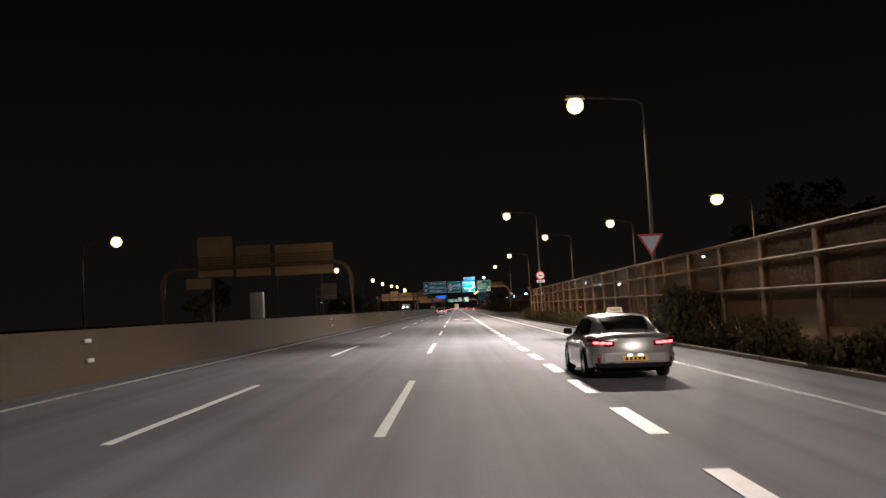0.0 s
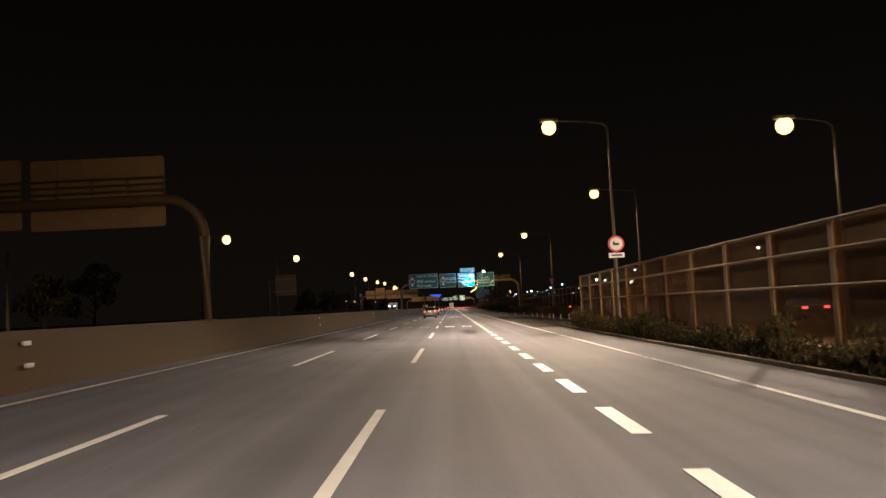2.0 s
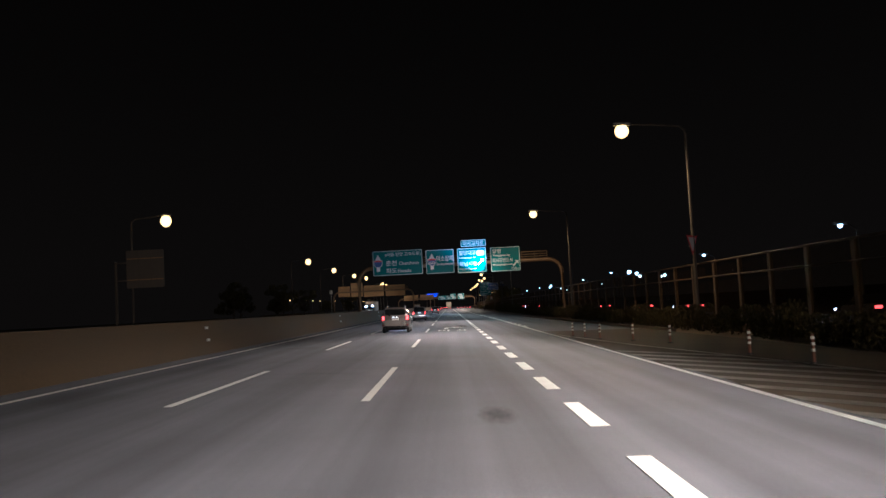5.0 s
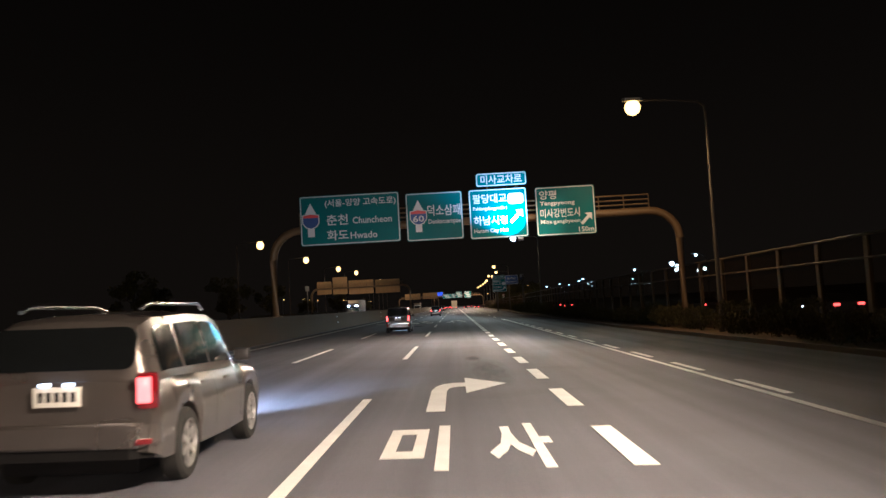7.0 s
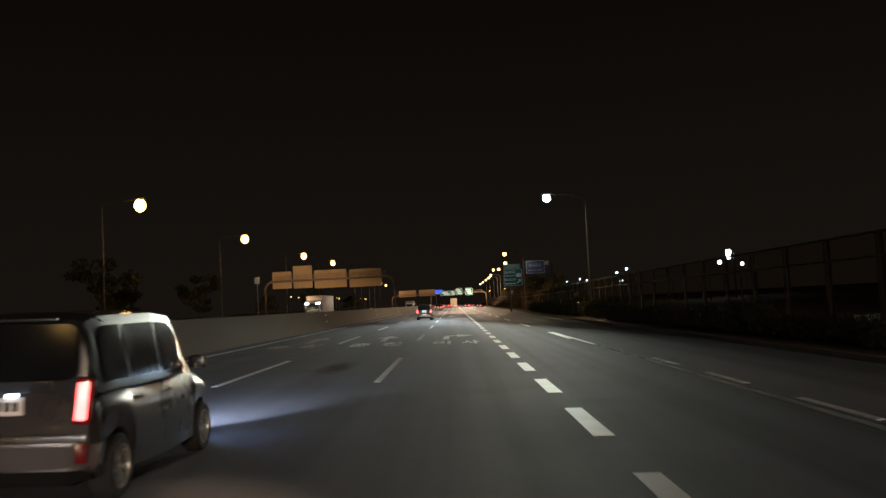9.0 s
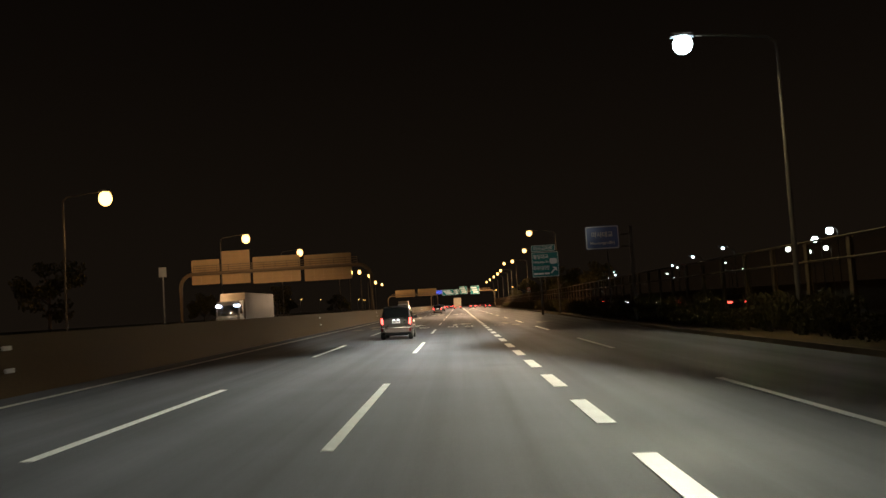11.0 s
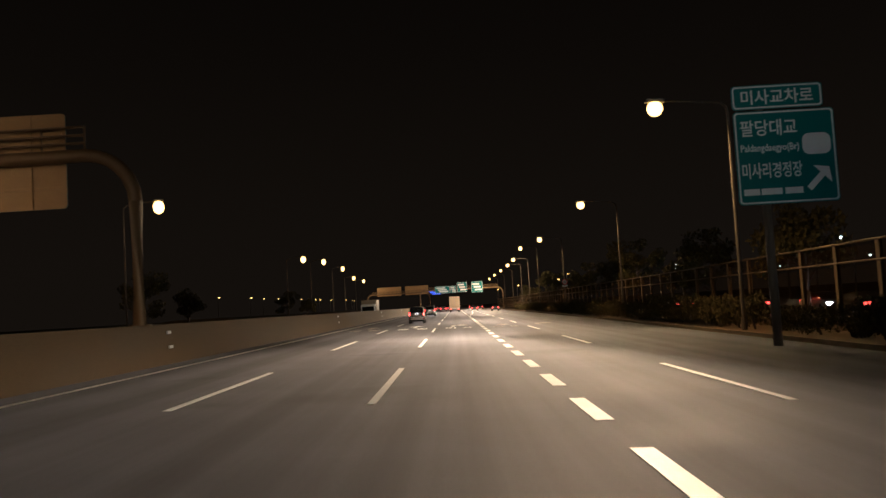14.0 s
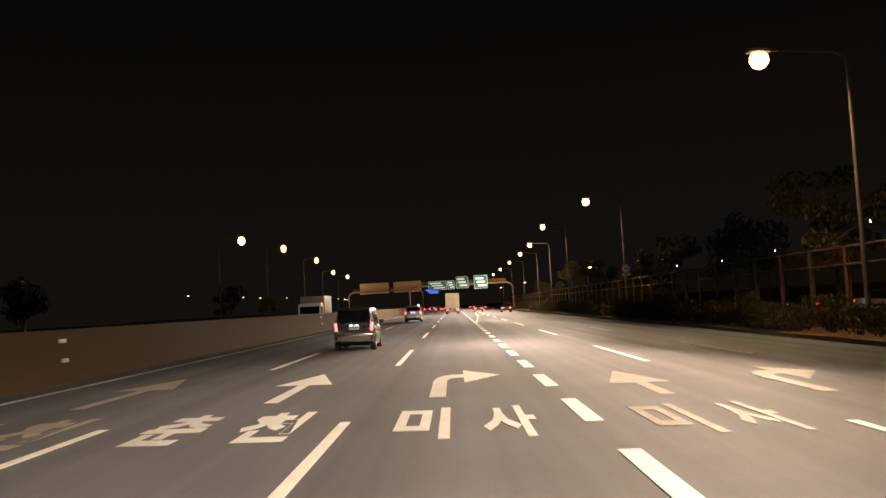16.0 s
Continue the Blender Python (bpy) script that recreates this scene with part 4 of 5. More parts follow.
        pl = part("plate", bm, SIGN_WHITE, ob, "white supplementary plate", 0)
        bm = bmesh.new()
        box(bm, (0, -0.024, -0.62), (0.6, 0.004, 0.09))
        part("lettering_bar", bm, SIGN_DARK, pl, "", 0)
    bm = bmesh.new()
    box(bm, (0, 0.06, 0.1), (0.3, 0.12, 0.05))
    box(bm, (0, 0.06, -0.2), (0.3, 0.12, 0.05))
    part("bracket", bm, STEEL, ob, "", 0)


pole_sign(8.52, 39.7, 4.2, "yield")
pole_sign(8.52, 91.72, 4.6, "round")
pole_sign(13.42, 162.9, 4.45, "yield", 48)
pole_sign(17.7, 474.5, 4.4, "round")
# small box sign and its post across the far carriageway
ob = thing("box_sign", pose(-33.3, 357.3, -0.3), "small pale box sign on a thin post across the road", "road sign")
bm = bmesh.new()
cyl(bm, (0, 0, 0), (0, 0, 7.4), 0.09, 0.07, 10)
part("post", bm, STEEL, ob)
bm = bmesh.new()
box(bm, (0, -0.1, 7.6), (0.85, 0.14, 1.1), 0.03)
part("panel", bm, STEEL, ob, "pale grey sign face")

# masts beyond the oncoming lanes
for x, y, top in ((-33.6, 201.75, 8.3), (-29.4, 101.2, 7.1)):
    ob = thing("sign_mast", pose(x, y, -0.5), "plain grey steel mast beside the oncoming lanes", "mast", "masts beyond the median")
    bm = bmesh.new()
    cyl(bm, (0, 0, 0), (0, 0, top), 0.16, 0.12, 14)
    part("pole", bm, POLE, ob)
    bm = bmesh.new()
    cyl(bm, (0, 0, top), (0, 0, top + 0.06), 0.14, 0.10, 14)
    part("cap", bm, STEEL, ob)
    if y > 200:
        for z in (6.4, 8.2):
            bm = bmesh.new()
            tube(bm, [(0, 0, z), (2.2, -0.16, z), (4.6, -0.32, z)], 0.06, 8)
            part("arm", bm, POLE, ob)
# equipment box on the median barrier
ob = thing("median_cabinet", pose(MEDIAN_X + 0.05, 41.4, 1.58), "dull grey steel equipment cabinet on the median barrier", "cabinet")
bm = bmesh.new()
box(bm, (0, 0, 0.67), (0.62, 0.34, 1.26), 0.02)
shell = part("body", bm, STEEL, ob, "dull grey sheet-steel box")
bm = bmesh.new()
box(bm, (0, -0.178, 0.68), (0.54, 0.014, 1.12), 0.006)
part("door", bm, STEEL, shell)
bm = bmesh.new()
cyl(bm, (0.2, -0.185, 0.68), (0.2, -0.215, 0.68), 0.02, None, 10)
part("latch", bm, CHROME, shell, "small metal latch")
bm = bmesh.new()
box(bm, (0, 0, 0.02), (0.2, 0.3, 0.06), 0.005)
part("foot", bm, STEEL, ob)

# reflectors on the median barrier
ref = thing("barrier_reflector", pose(MEDIAN_X + 0.15, 21.95, 0), "pair of small white reflectors on the concrete barrier", "reflector", "barrier reflectors")
for z in (0.79, 1.29):
    bm = bmesh.new()
    box(bm, (0.02 + (0.06 if z < 1 else 0), 0, z), (0.05, 0.36, 0.1), 0.01)
    part("reflector", bm, SIGN_WHITE, ref)
for k in range(1, 13):
    copy_thing(ref, pose(MEDIAN_X + 0.15, 21.95 + 43.0 * k, 0))


# ---------------------------------------------------------------- noise barriers
def noise_barrier(path, top, label, rails, base, step=4.0, foot=True, sheet=PANEL, steel=BARRIER_STEEL, flange=0.15):
    """Steel posts with rails and dusty see-through sheets between them, along a path of (x, y)."""
    ob = thing("noise_barrier", Matrix(), label, "noise barrier", kind="structure")
    pts = []
    for (a, b), (c, d) in zip(path, path[1:]):
        n = max(1, round(math.hypot(c - a, d - b) / step))
        pts += [(a + (c - a) * k / n, b + (d - b) * k / n) for k in range(n)]
    pts.append(path[-1])
    bm = bmesh.new()
    h = top - base
    for dx in (-0.07, 0.07):
        box(bm, (dx, 0, h / 2), (0.012, flange, h))
    box(bm, (0, 0, h / 2), (0.13, 0.01, h))
    post = part("post", bm, steel, ob, "", 0)
    post.matrix_basis = pose(pts[0][0], pts[0][1], base)
    for x, y in pts[1:]:
        share("post", post.data, ob, pose(x, y, base))
    for z, t in rails:
        bm = bmesh.new()
        tube(bm, [(x - 0.09, y, z) for x, y in pts], t, 6)
        part("rail", bm, steel, ob)
    zs = [base + (0.5 if foot else 0.05)] + [z for z, _ in rails][::-1]
    meshes = {}
    for (a, b), (c, d) in zip(pts, pts[1:]):
        L = math.hypot(c - a, d - b)
        for lo, hi in zip(zs, zs[1:]):
            key = (round(L, 1), lo)
            if key not in meshes:
                bm = bmesh.new()
                box(bm, (0, 0, 0), (0.02, L - 0.1, hi - lo - 0.07))
                o = link("sheet", bm, sheet, 0)
                meshes[key] = o.data
                bpy.data.objects.remove(o)
            o = share("sheet", meshes[key], ob, pose((a + c) / 2, (b + d) / 2, (lo + hi) / 2, 0, 0, -math.degrees(math.atan2(c - a, d - b))))
            o.visible_shadow = False
    if foot:
        bm = bmesh.new()
        for (a, b), (c, d) in zip(pts, pts[1:]):
            bmesh.ops.create_cube(bm, size=1, matrix=pose((a + c) / 2, (b + d) / 2, base + 0.2, 0, 0, -math.degrees(math.atan2(c - a, d - b))) @ Matrix.Diagonal((0.3, math.hypot(c - a, d - b), 0.62, 1)))
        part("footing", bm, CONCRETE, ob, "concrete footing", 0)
    return ob


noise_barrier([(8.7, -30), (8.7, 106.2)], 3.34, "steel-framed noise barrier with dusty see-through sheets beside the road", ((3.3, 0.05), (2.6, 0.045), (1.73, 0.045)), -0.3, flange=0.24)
noise_barrier([(14.6, 100), (14.2, 130), (13.9, 280), (15.4, 345), (17.6, 410), (18.4, 520), (19.0, 700)], 3.34, "long steel-framed noise barrier with dusty sheets along the ramp and joining lane", ((3.3, 0.05), (2.5, 0.045)), -0.45, sheet=PANEL_CLEAR, steel=SHADED_STEEL, flange=0.28)


# ---------------------------------------------------------------- kerb
kerb = thing("kerb", Matrix(), "concrete kerb stones along the near edge, coloured dark like the verge", "kerb", kind="structure")
bm = bmesh.new()
box(bm, (0, 0, 0.0), (0.15, 0.985, 0.22), 0.012)
stone = part("kerb_stone", bm, KERB, kerb, "", 0)
stone.matrix_basis = pose(right_edge(-20) + 0.08, -20, gz(7.2))
for k in range(1, 128):
    y = -20 + k
    share("kerb_stone", stone.data, kerb, pose(right_edge(y) + 0.08, y, gz(right_edge(y))))
bm = bmesh.new()
pts = [(right_edge(y) + 0.08, y) for y in [160 + 8 * k for k in range(60)]]
for (a, b), (c, d) in zip(pts, pts[1:]):
    bmesh.ops.create_cube(bm, size=1, matrix=pose((a + c) / 2, (b + d) / 2, gz((a + c) / 2) + 0.03, 0, 0, -math.degrees(math.atan2(c - a, d - b))) @ Matrix.Diagonal((0.16, math.hypot(c - a, d - b), 0.26, 1)))
tagged(link("kerb_far", bm, KERB, 0), "concrete kerb along the joining lane", "kerb", kind="structure")


# ---------------------------------------------------------------- bollards
bol = thing("flexible_bollard", pose(9.7, 120.5, gz(9.7)), "orange flexible bollard with white reflective bands", "bollard", "bollards round the gore")
bm = bmesh.new()
cyl(bm, (0, 0, 0.04), (0, 0, 0.72), 0.045, 0.038, 12)
post = part("post", bm, ORANGE_POST, bol)
bm = bmesh.new()
cyl(bm, (0, 0, 0), (0, 0, 0.05), 0.11, 0.09, 14)
part("foot", bm, RUBBER, bol, "black rubber foot")
for z in (0.3, 0.45, 0.60):
    bm = bmesh.new()
    cyl(bm, (0, 0, z), (0, 0, z + 0.07), 0.049, None, 12)
    part("band", bm, SIGN_WHITE, bol, "white reflective band")
for x, y in ((9.3, 123.1), (9.1, 126.8), (9.1, 130.2), (8.7, 133.0), (8.5, 136.4), (8.4, 140.5), (8.1, 148.2), (7.3, 151.0), (6.4, 153.6), (6.0, 155.2), (5.7, 157.0)):
    copy_thing(bol, pose(x, y, gz(x)))


# ---------------------------------------------------------------- planting
def leaf_clump(bm, centre, size, count, rng, leaf):
    for _ in range(count):
        v = Vector((rng.gauss(0, 1), rng.gauss(0, 1), rng.gauss(0, 1)))
        v = v.normalized() * rng.uniform(0.35, 1.0) ** 0.6
        c = Vector(centre) + Vector((v.x * size[0], v.y * size[1], v.z * size[2]))
        q = Euler((rng.uniform(0, 6.3), rng.uniform(0, 6.3), rng.uniform(0, 6.3))).to_matrix()
        s = leaf * rng.uniform(0.6, 1.4)
        vs = [bm.verts.new(c + q @ Vector(p)) for p in ((-s, 0, 0), (0, -s * 0.5, s * 0.1), (s, 0, 0), (0, s * 0.5, s * 0.1))]
        bm.faces.new(vs)


def shrub(seed):
    rng = random.Random(seed)
    ob = thing("shrub", Matrix(), "dark low evergreen shrub in front of the noise barrier", "shrub", "roadside shrubs")
    bm = bmesh.new()
    for k in range(6):
        a = rng.uniform(0, 6.28)
        tube(bm, [(0, 0, -0.05), (0.2 * math.cos(a), 0.2 * math.sin(a), 0.35), (0.45 * math.cos(a), 0.45 * math.sin(a), 0.75)], [0.025, 0.018, 0.008], 5)
    part("woody_base", bm, BARK, ob)
    bm = bmesh.new()
    for k in range(9):
        leaf_clump(bm, (rng.uniform(-0.42, 0.42), rng.uniform(-0.8, 0.8), rng.uniform(0.3, 0.72)), (0.38, 0.42, 0.3), 125, rng, 0.06)
    part("foliage", bm, HEDGE, ob, smooth=0)
    return ob


rng = random.Random(5)
kinds = [shrub(s) for s in (1, 2, 3)]
spots = [(7.95 + rng.uniform(-0.15, 0.15), -20 + 1.7 * k, 0.95) for k in range(74)]
spots += [(12.9 + rng.uniform(-0.3, 0.3), 122 + 2.4 * k, 1.15) for k in range(66)]
spots += [(float(np.interp(y, [280, 345, 410, 520, 700], [12.9, 13.6, 15.4, 16.4, 17])) + rng.uniform(-0.4, 0.4), y, 1.35) for y in [280 + 2.6 * k for k in range(110)]]
spots += [(7.95, 33.0, 1.9)]
for i, (x, y, s) in enumerate(spots):
    m = pose(x, y, min(gz(x), -0.2) - 0.16, 0, 0, rng.choice((0, 180)) + rng.uniform(-14, 14)) @ Matrix.Diagonal((s, s, s * rng.uniform(0.75, 1.3), 1))
    if i < 3:
        kinds[i].matrix_basis = m
    else:
        copy_thing(kinds[i % 3], m)


def tree(seed, height):
    rng = random.Random(seed)
    ob = thing("tree", Matrix(), "dark broadleaf tree dimly lit by street lamps", "tree", "trees beyond the road")
    bm = bmesh.new()
    tube(bm, [(0, 0, -0.3), (0.05, 0.02, height * 0.25), (-0.06, 0.1, height * 0.55), (0.03, 0, height * 0.85)], [0.2, 0.15, 0.1, 0.03], 8)
    tips = []
    for k in range(11):
        a, z = k * 2.4 + rng.uniform(-0.4, 0.4), height * rng.uniform(0.28, 0.7)
        r = height * rng.uniform(0.18, 0.34)
        tip = (r * math.cos(a), r * math.sin(a), z + height * rng.uniform(0.1, 0.22))
        tube(bm, [(0, 0, z), (tip[0] * 0.5, tip[1] * 0.5, z + (tip[2] - z) * 0.65), tip], [0.07, 0.045, 0.015], 6)
        tips.append(tip)
    part("trunk", bm, BARK, ob)
    bm = bmesh.new()
    for t in tips + [(0, 0, height * 0.88), (0.4, -0.3, height * 0.74)]:
        for j in range(3):
            c = [t[i] + rng.uniform(-0.6, 0.6) for i in range(3)]
            leaf_clump(bm, c, (0.75, 0.75, 0.55), 62, rng, 0.17)
    part("crown", bm, LEAVES, ob, smooth=0)
    return ob


trees = [tree(11, 7.5), tree(12, 6.0)]
spots = [(28.5, 80), (22, 62), (21, 50), (19.2, 45), (-37, 262), (-39, 275), (-36, 300), (-41, 318), (-38, 340), (-36, 120), (-40, 140),
         (21, 388), (19.5, 402), (22, 417), (20.5, 433), (22.5, 452), (21, 470), (23, 492), (21.5, 515), (-40, 395), (-38, 440), (-42, 470), (-40, 540), (-44, 590),
         (24, 560), (23, 600), (25, 640), (-37, 60), (-39, 30)]
for i, (x, y) in enumerate(spots):
    s = rng.uniform(0.8, 1.15)
    m = pose(x, y, -0.4, 0, 0, rng.uniform(0, 360)) @ Matrix.Diagonal((s, s, s, 1))
    if i < 2:
        trees[i].matrix_basis = m
    else:
        copy_thing(trees[i % 2], m)


# ---------------------------------------------------------------- vehicles
def curve(table):
    ks = sorted(table)
    return lambda y: float(np.interp(y, [k[0] for k in ks], [k[1] for k in ks]))


def car_shell(spec):
    """Surface functions of the lower body and of the cabin. y runs forward."""
    top, wide, low = curve(spec["top"]), curve(spec["wide"]), curve(spec["low"])
    roof, cw = curve(spec["roof"]), curve(spec["cabin_wide"])
    axles, r = spec["axles"], spec["wheel"] + 0.055

    def sill(y):
        z = low(y)
        for a in axles:
            d = abs(y - a)
            if d < r:
                z = max(z, spec["wheel"] + math.sqrt(r * r - d * d))
        return z

    def body(y, s):
        """s from -1 (left sill) through 0 (top centre) to 1 (right sill)."""
        a, sg = abs(s), (1 if s >= 0 else -1)
        w, zt, zb = wide(y), top(y), sill(y)
        zt_side = zt - 0.05
        if a < 0.42:
            f = a / 0.42
            x, z = w * 0.90 * f, zt - 0.05 * f ** 3
        else:
            f = (a - 0.42) / 0.58
            z = zt_side + (zb - zt_side) * f
            x = w * (0.90 + 0.10 * math.sin(min(1, f * 2.2) * math.pi / 2) - 0.07 * max(0, f - 0.55))
        return Vector((sg * x, y, z))

    def cabin(y, s):
        a, sg = abs(s), (1 if s >= 0 else -1)
        zt, zb = roof(y), top(y) - 0.06
        wb, wt = cw(y), cw(y) * spec["tumble"]
        if a < 0.5:
            f = a / 0.5
            x, z = wt * 0.96 * f, zt - 0.045 * f ** 2.5
        else:
            f = (a - 0.5) / 0.5
            z = zt - 0.045 + (zb - zt + 0.045) * f
            x = wt * 0.96 + (wb - wt * 0.96) * f ** 0.8
        return Vector((sg * x, y, z))
    return body, cabin


def patch(fn, ys, ss, out, bm=None):
    """A piece of a surface, lifted off it by a few millimetres."""
    bm = bm or bmesh.new()
    rows = []
    for y in ys:
        row = []
        for s in ss:
            p = fn(y, s)
            n = (fn(y, s + 0.01) - fn(y, s - 0.01)).cross(fn(y + 0.01, s) - fn(y - 0.01, s))
            n = n.normalized() if n.length > 1e-9 else Vector((0, 0, 1))
            if n.dot(Vector((p.x, 0, p.z - 0.6))) < 0:
                n = -n
            row.append(bm.verts.new(p + n * out))
        rows.append(row)
    for u, v in zip(rows, rows[1:]):
        for k in range(len(ss) - 1):
            bm.faces.new((u[k], u[k + 1], v[k + 1], v[k]))
    return bm


def window(fn, a, b, sg, ends, taper):
    """A side window whose upper edge runs down to the belt at the ends of the row."""
    bm = bmesh.new()
    rows = []
    for y in span(a, b, 12):
        f = min(1.0, (y - ends[0] + 0.02) / taper[0], (ends[1] - y + 0.02) / taper[1])
        f = math.sin(max(0.05, f) * math.pi / 2)
        row = []
        for k in range(6):
            s = 0.94 - (0.94 - 0.57) * f * k / 5
            p = fn(y, sg * s)
            row.append(bm.verts.new(p + Vector((sg * 0.006, 0, 0.003))))
        rows.append(row)
    for u, w in zip(rows, rows[1:]):
        for k in range(5):
            bm.faces.new((u[k], u[k + 1], w[k + 1], w[k]))
    return bm


def span(a, b, n):
    return [a + (b - a) * k / n for k in range(n + 1)]


def wheel_parts(ob, x, y, r, width, spokes):
    sg = 1 if x > 0 else -1
    bm = bmesh.new()
    prof = [(r * 0.66, -0.5), (r * 0.9, -0.5), (r * 0.99, -0.36), (r, -0.15), (r, 0.15), (r * 0.99, 0.36), (r * 0.9, 0.5), (r * 0.66, 0.5)]
    n = 28
    rings = [[bm.verts.new((p[1] * width, p[0] * math.cos(2 * math.pi * k / n), p[0] * math.sin(2 * math.pi * k / n))) for p in prof] for k in range(n)]
    for k in range(n):
        u, v = rings[k], rings[(k + 1) % n]
        for j in range(len(prof)):
            bm.faces.new((u[j], u[(j + 1) % len(prof)], v[(j + 1) % len(prof)], v[j]))
    w = new("wheel")
    w.parent = ob
    w.matrix_basis = pose(x, y, r, 0, 0, 0 if sg > 0 else 180)
    part("tyre", bm, RUBBER, w, "black tyre")
    bm = bmesh.new()
    cyl(bm, (-width * 0.3, 0, 0), (width * 0.1, 0, 0), r * 0.66, r * 0.66, 24)
    part("brake_drum", bm, PLASTIC, w)
    bm = bmesh.new()
    cyl(bm, (width * 0.1, 0, 0), (width * 0.46, 0, 0), r * 0.16, r * 0.12, 16)
    for k in range(spokes):
        q = pose(0, 0, 0, 360 * k / spokes, 0, 0)
        box(bm, q @ Vector((width * 0.36, 0, r * 0.38)), (0.03, r * 0.17, r * 0.56), 0.008, q)
    m = 28
    lip = [(r * 0.67, 0.30), (r * 0.68, 0.50), (r * 0.62, 0.50), (r * 0.60, 0.30)]
    rings = [[bm.verts.new((p[1] * width, p[0] * math.cos(2 * math.pi * k / m), p[0] * math.sin(2 * math.pi * k / m))) for p in lip] for k in range(m)]
    for k in range(m):
        u, v = rings[k], rings[(k + 1) % m]
        for j in range(4):
            bm.faces.new((u[j], u[(j + 1) % 4], v[(j + 1) % 4], v[j]))
    part("rim", bm, ALLOY, w, "silver alloy rim")


def headlights(ob, x, y, z, power):
    for sx in (-x, x):
        bm = bmesh.new()
        bmesh.ops.create_uvsphere(bm, u_segments=14, v_segments=8, radius=0.1, matrix=Matrix.Translation((sx * 0.86, y + 0.03, z)) @ Matrix.Diagonal((1.3, 0.5, 0.7, 1)))
        part("headlight", bm, GLOW_HEAD, ob, "lit headlight")
    li = bpy.data.lights.new("headlight_beam", "SPOT")
    li.energy, li.color, li.shadow_soft_size = power, (1.0, 0.87, 0.72), 0.06
    li.spot_size, li.spot_blend = radians(64), 1.0
    lo = new("headlight_beam", li)
    lo.parent = ob
    lo.matrix_basis = look((0, y + 0.25, z), (0, y + 18, z - 0.5))


def car(name, m, spec, label):
    ob = thing(name, m, label, spec["category"], "traffic on the carriageway")
    body, cabin = car_shell(spec)
    y0, y1 = spec["top"][0][0], spec["top"][-1][0]
    # lower body as one skin with end caps
    bm = bmesh.new()
    ys = sorted(set([round(y, 3) for y in span(y0, y1, 72)] + [round(a + d * (spec["wheel"] + 0.055), 3) for a in spec["axles"] for d in (-1.001, -0.97, -0.9, -0.75, 0.75, 0.9, 0.97, 1.001)]))
    ss = span(-1, 1, 28)
    rows = [[bm.verts.new(body(y, s)) for s in ss] for y in ys]
    for u, v in zip(rows, rows[1:]):
        for k in range(len(ss) - 1):
            bm.faces.new((u[k], u[k + 1], v[k + 1], v[k]))
        bm.faces.new((u[-1], u[0], v[0], v[-1]))
    bm.faces.new(rows[0])
    bm.faces.new(rows[-1][::-1])
    shell = part("body", bm, spec["paint"], ob, spec["paint_label"], 0.7)
    # cabin
    c0, c1 = spec["roof"][0][0], spec["roof"][-1][0]
    bm = bmesh.new()
    ys = span(c0, c1, 44)
    ss = span(-1, 1, 24)
    rows = [[bm.verts.new(cabin(y, s)) for s in ss] for y in ys]
    for u, v in zip(rows, rows[1:]):
        for k in range(len(ss) - 1):
            bm.faces.new((u[k], u[k + 1], v[k + 1], v[k]))
    bm.faces.new(rows[0])
    bm.faces.new(rows[-1][::-1])
    part("cabin", bm, spec["cabin_paint"], ob, spec["cabin_label"], 0.7)
    # windows
    ends = spec["side_windows"][0][0], spec["side_windows"][-1][1]
    for a, b in spec["side_windows"]:
        for sg in (-1, 1):
            part("side_window", window(cabin, a, b, sg, ends, spec["taper"]), CAR_GLASS, ob, "tinted side window")
    a, b = spec["rear_glass"]
    if spec["upright"]:
        zt, zb = spec["rear_z"]
        w = spec["cabin_wide"][0][1] * 0.84
        bm = bmesh.new()
        prism(bm, rounded(2 * w, zt - zb, 0.1), 0.02, Matrix.Translation((0, spec["rear_y"], (zt + zb) / 2)) @ pose(0, 0, 0, 90 - spec["rear_tilt"], 0, 0))
        part("rear_window", bm, CAR_GLASS, ob, "tinted rear window", 0)
    else:
        part("rear_window", patch(cabin, span(a, b, 10), span(-0.44, 0.44, 10), 0.006), CAR_GLASS, ob, "tinted rear window")
    a, b = spec["wind_screen"]
    part("windscreen", patch(cabin, span(a, b, 10), span(-0.45, 0.45, 10), 0.006), CAR_GLASS, ob, "tinted windscreen")
    # door seams, handles, belt trim
    for y in spec["seams"]:
        for sg in (-1, 1):
            part("door_seam", patch(body, [y - 0.004, y + 0.004], [sg * s for s in span(0.46, 0.9, 6)], 0.002), PLASTIC, shell, smooth=0)
    for y in spec["handles"]:
        for sg in (-1, 1):
            p = body(y, sg * 0.5)
            bm = bmesh.new()
            box(bm, p + Vector((sg * 0.015, 0, -0.02)), (0.035, 0.2, 0.035), 0.01)
            part("door_handle", bm, CHROME if spec["chrome"] else spec["paint"], shell)
    if spec["chrome"]:
        a, b = spec["side_windows"][0][0], spec["side_windows"][-1][1]
        for sg in (-1, 1):
            part("belt_trim", patch(cabin, span(a, b, 14), [sg * 0.935, sg * 0.965], 0.009), CHROME, ob, "thin chrome belt trim")
    for sg in (-1, 1):
        bm = bmesh.new()
        box(bm, (sg * (spec["mirror"][0] + 0.09), spec["mirror"][1], spec["mirror"][2]), (0.2, 0.12, 0.15), 0.04)
        part("wing_mirror", bm, spec["mirror_mat"], ob, "wing mirror")
    # wheels and arches
    for y in spec["axles"]:
        for x in (-1, 1):
            wheel_parts(ob, x * spec["track"], y, spec["wheel"], 0.215, spec["spokes"])
    bm = bmesh.new()
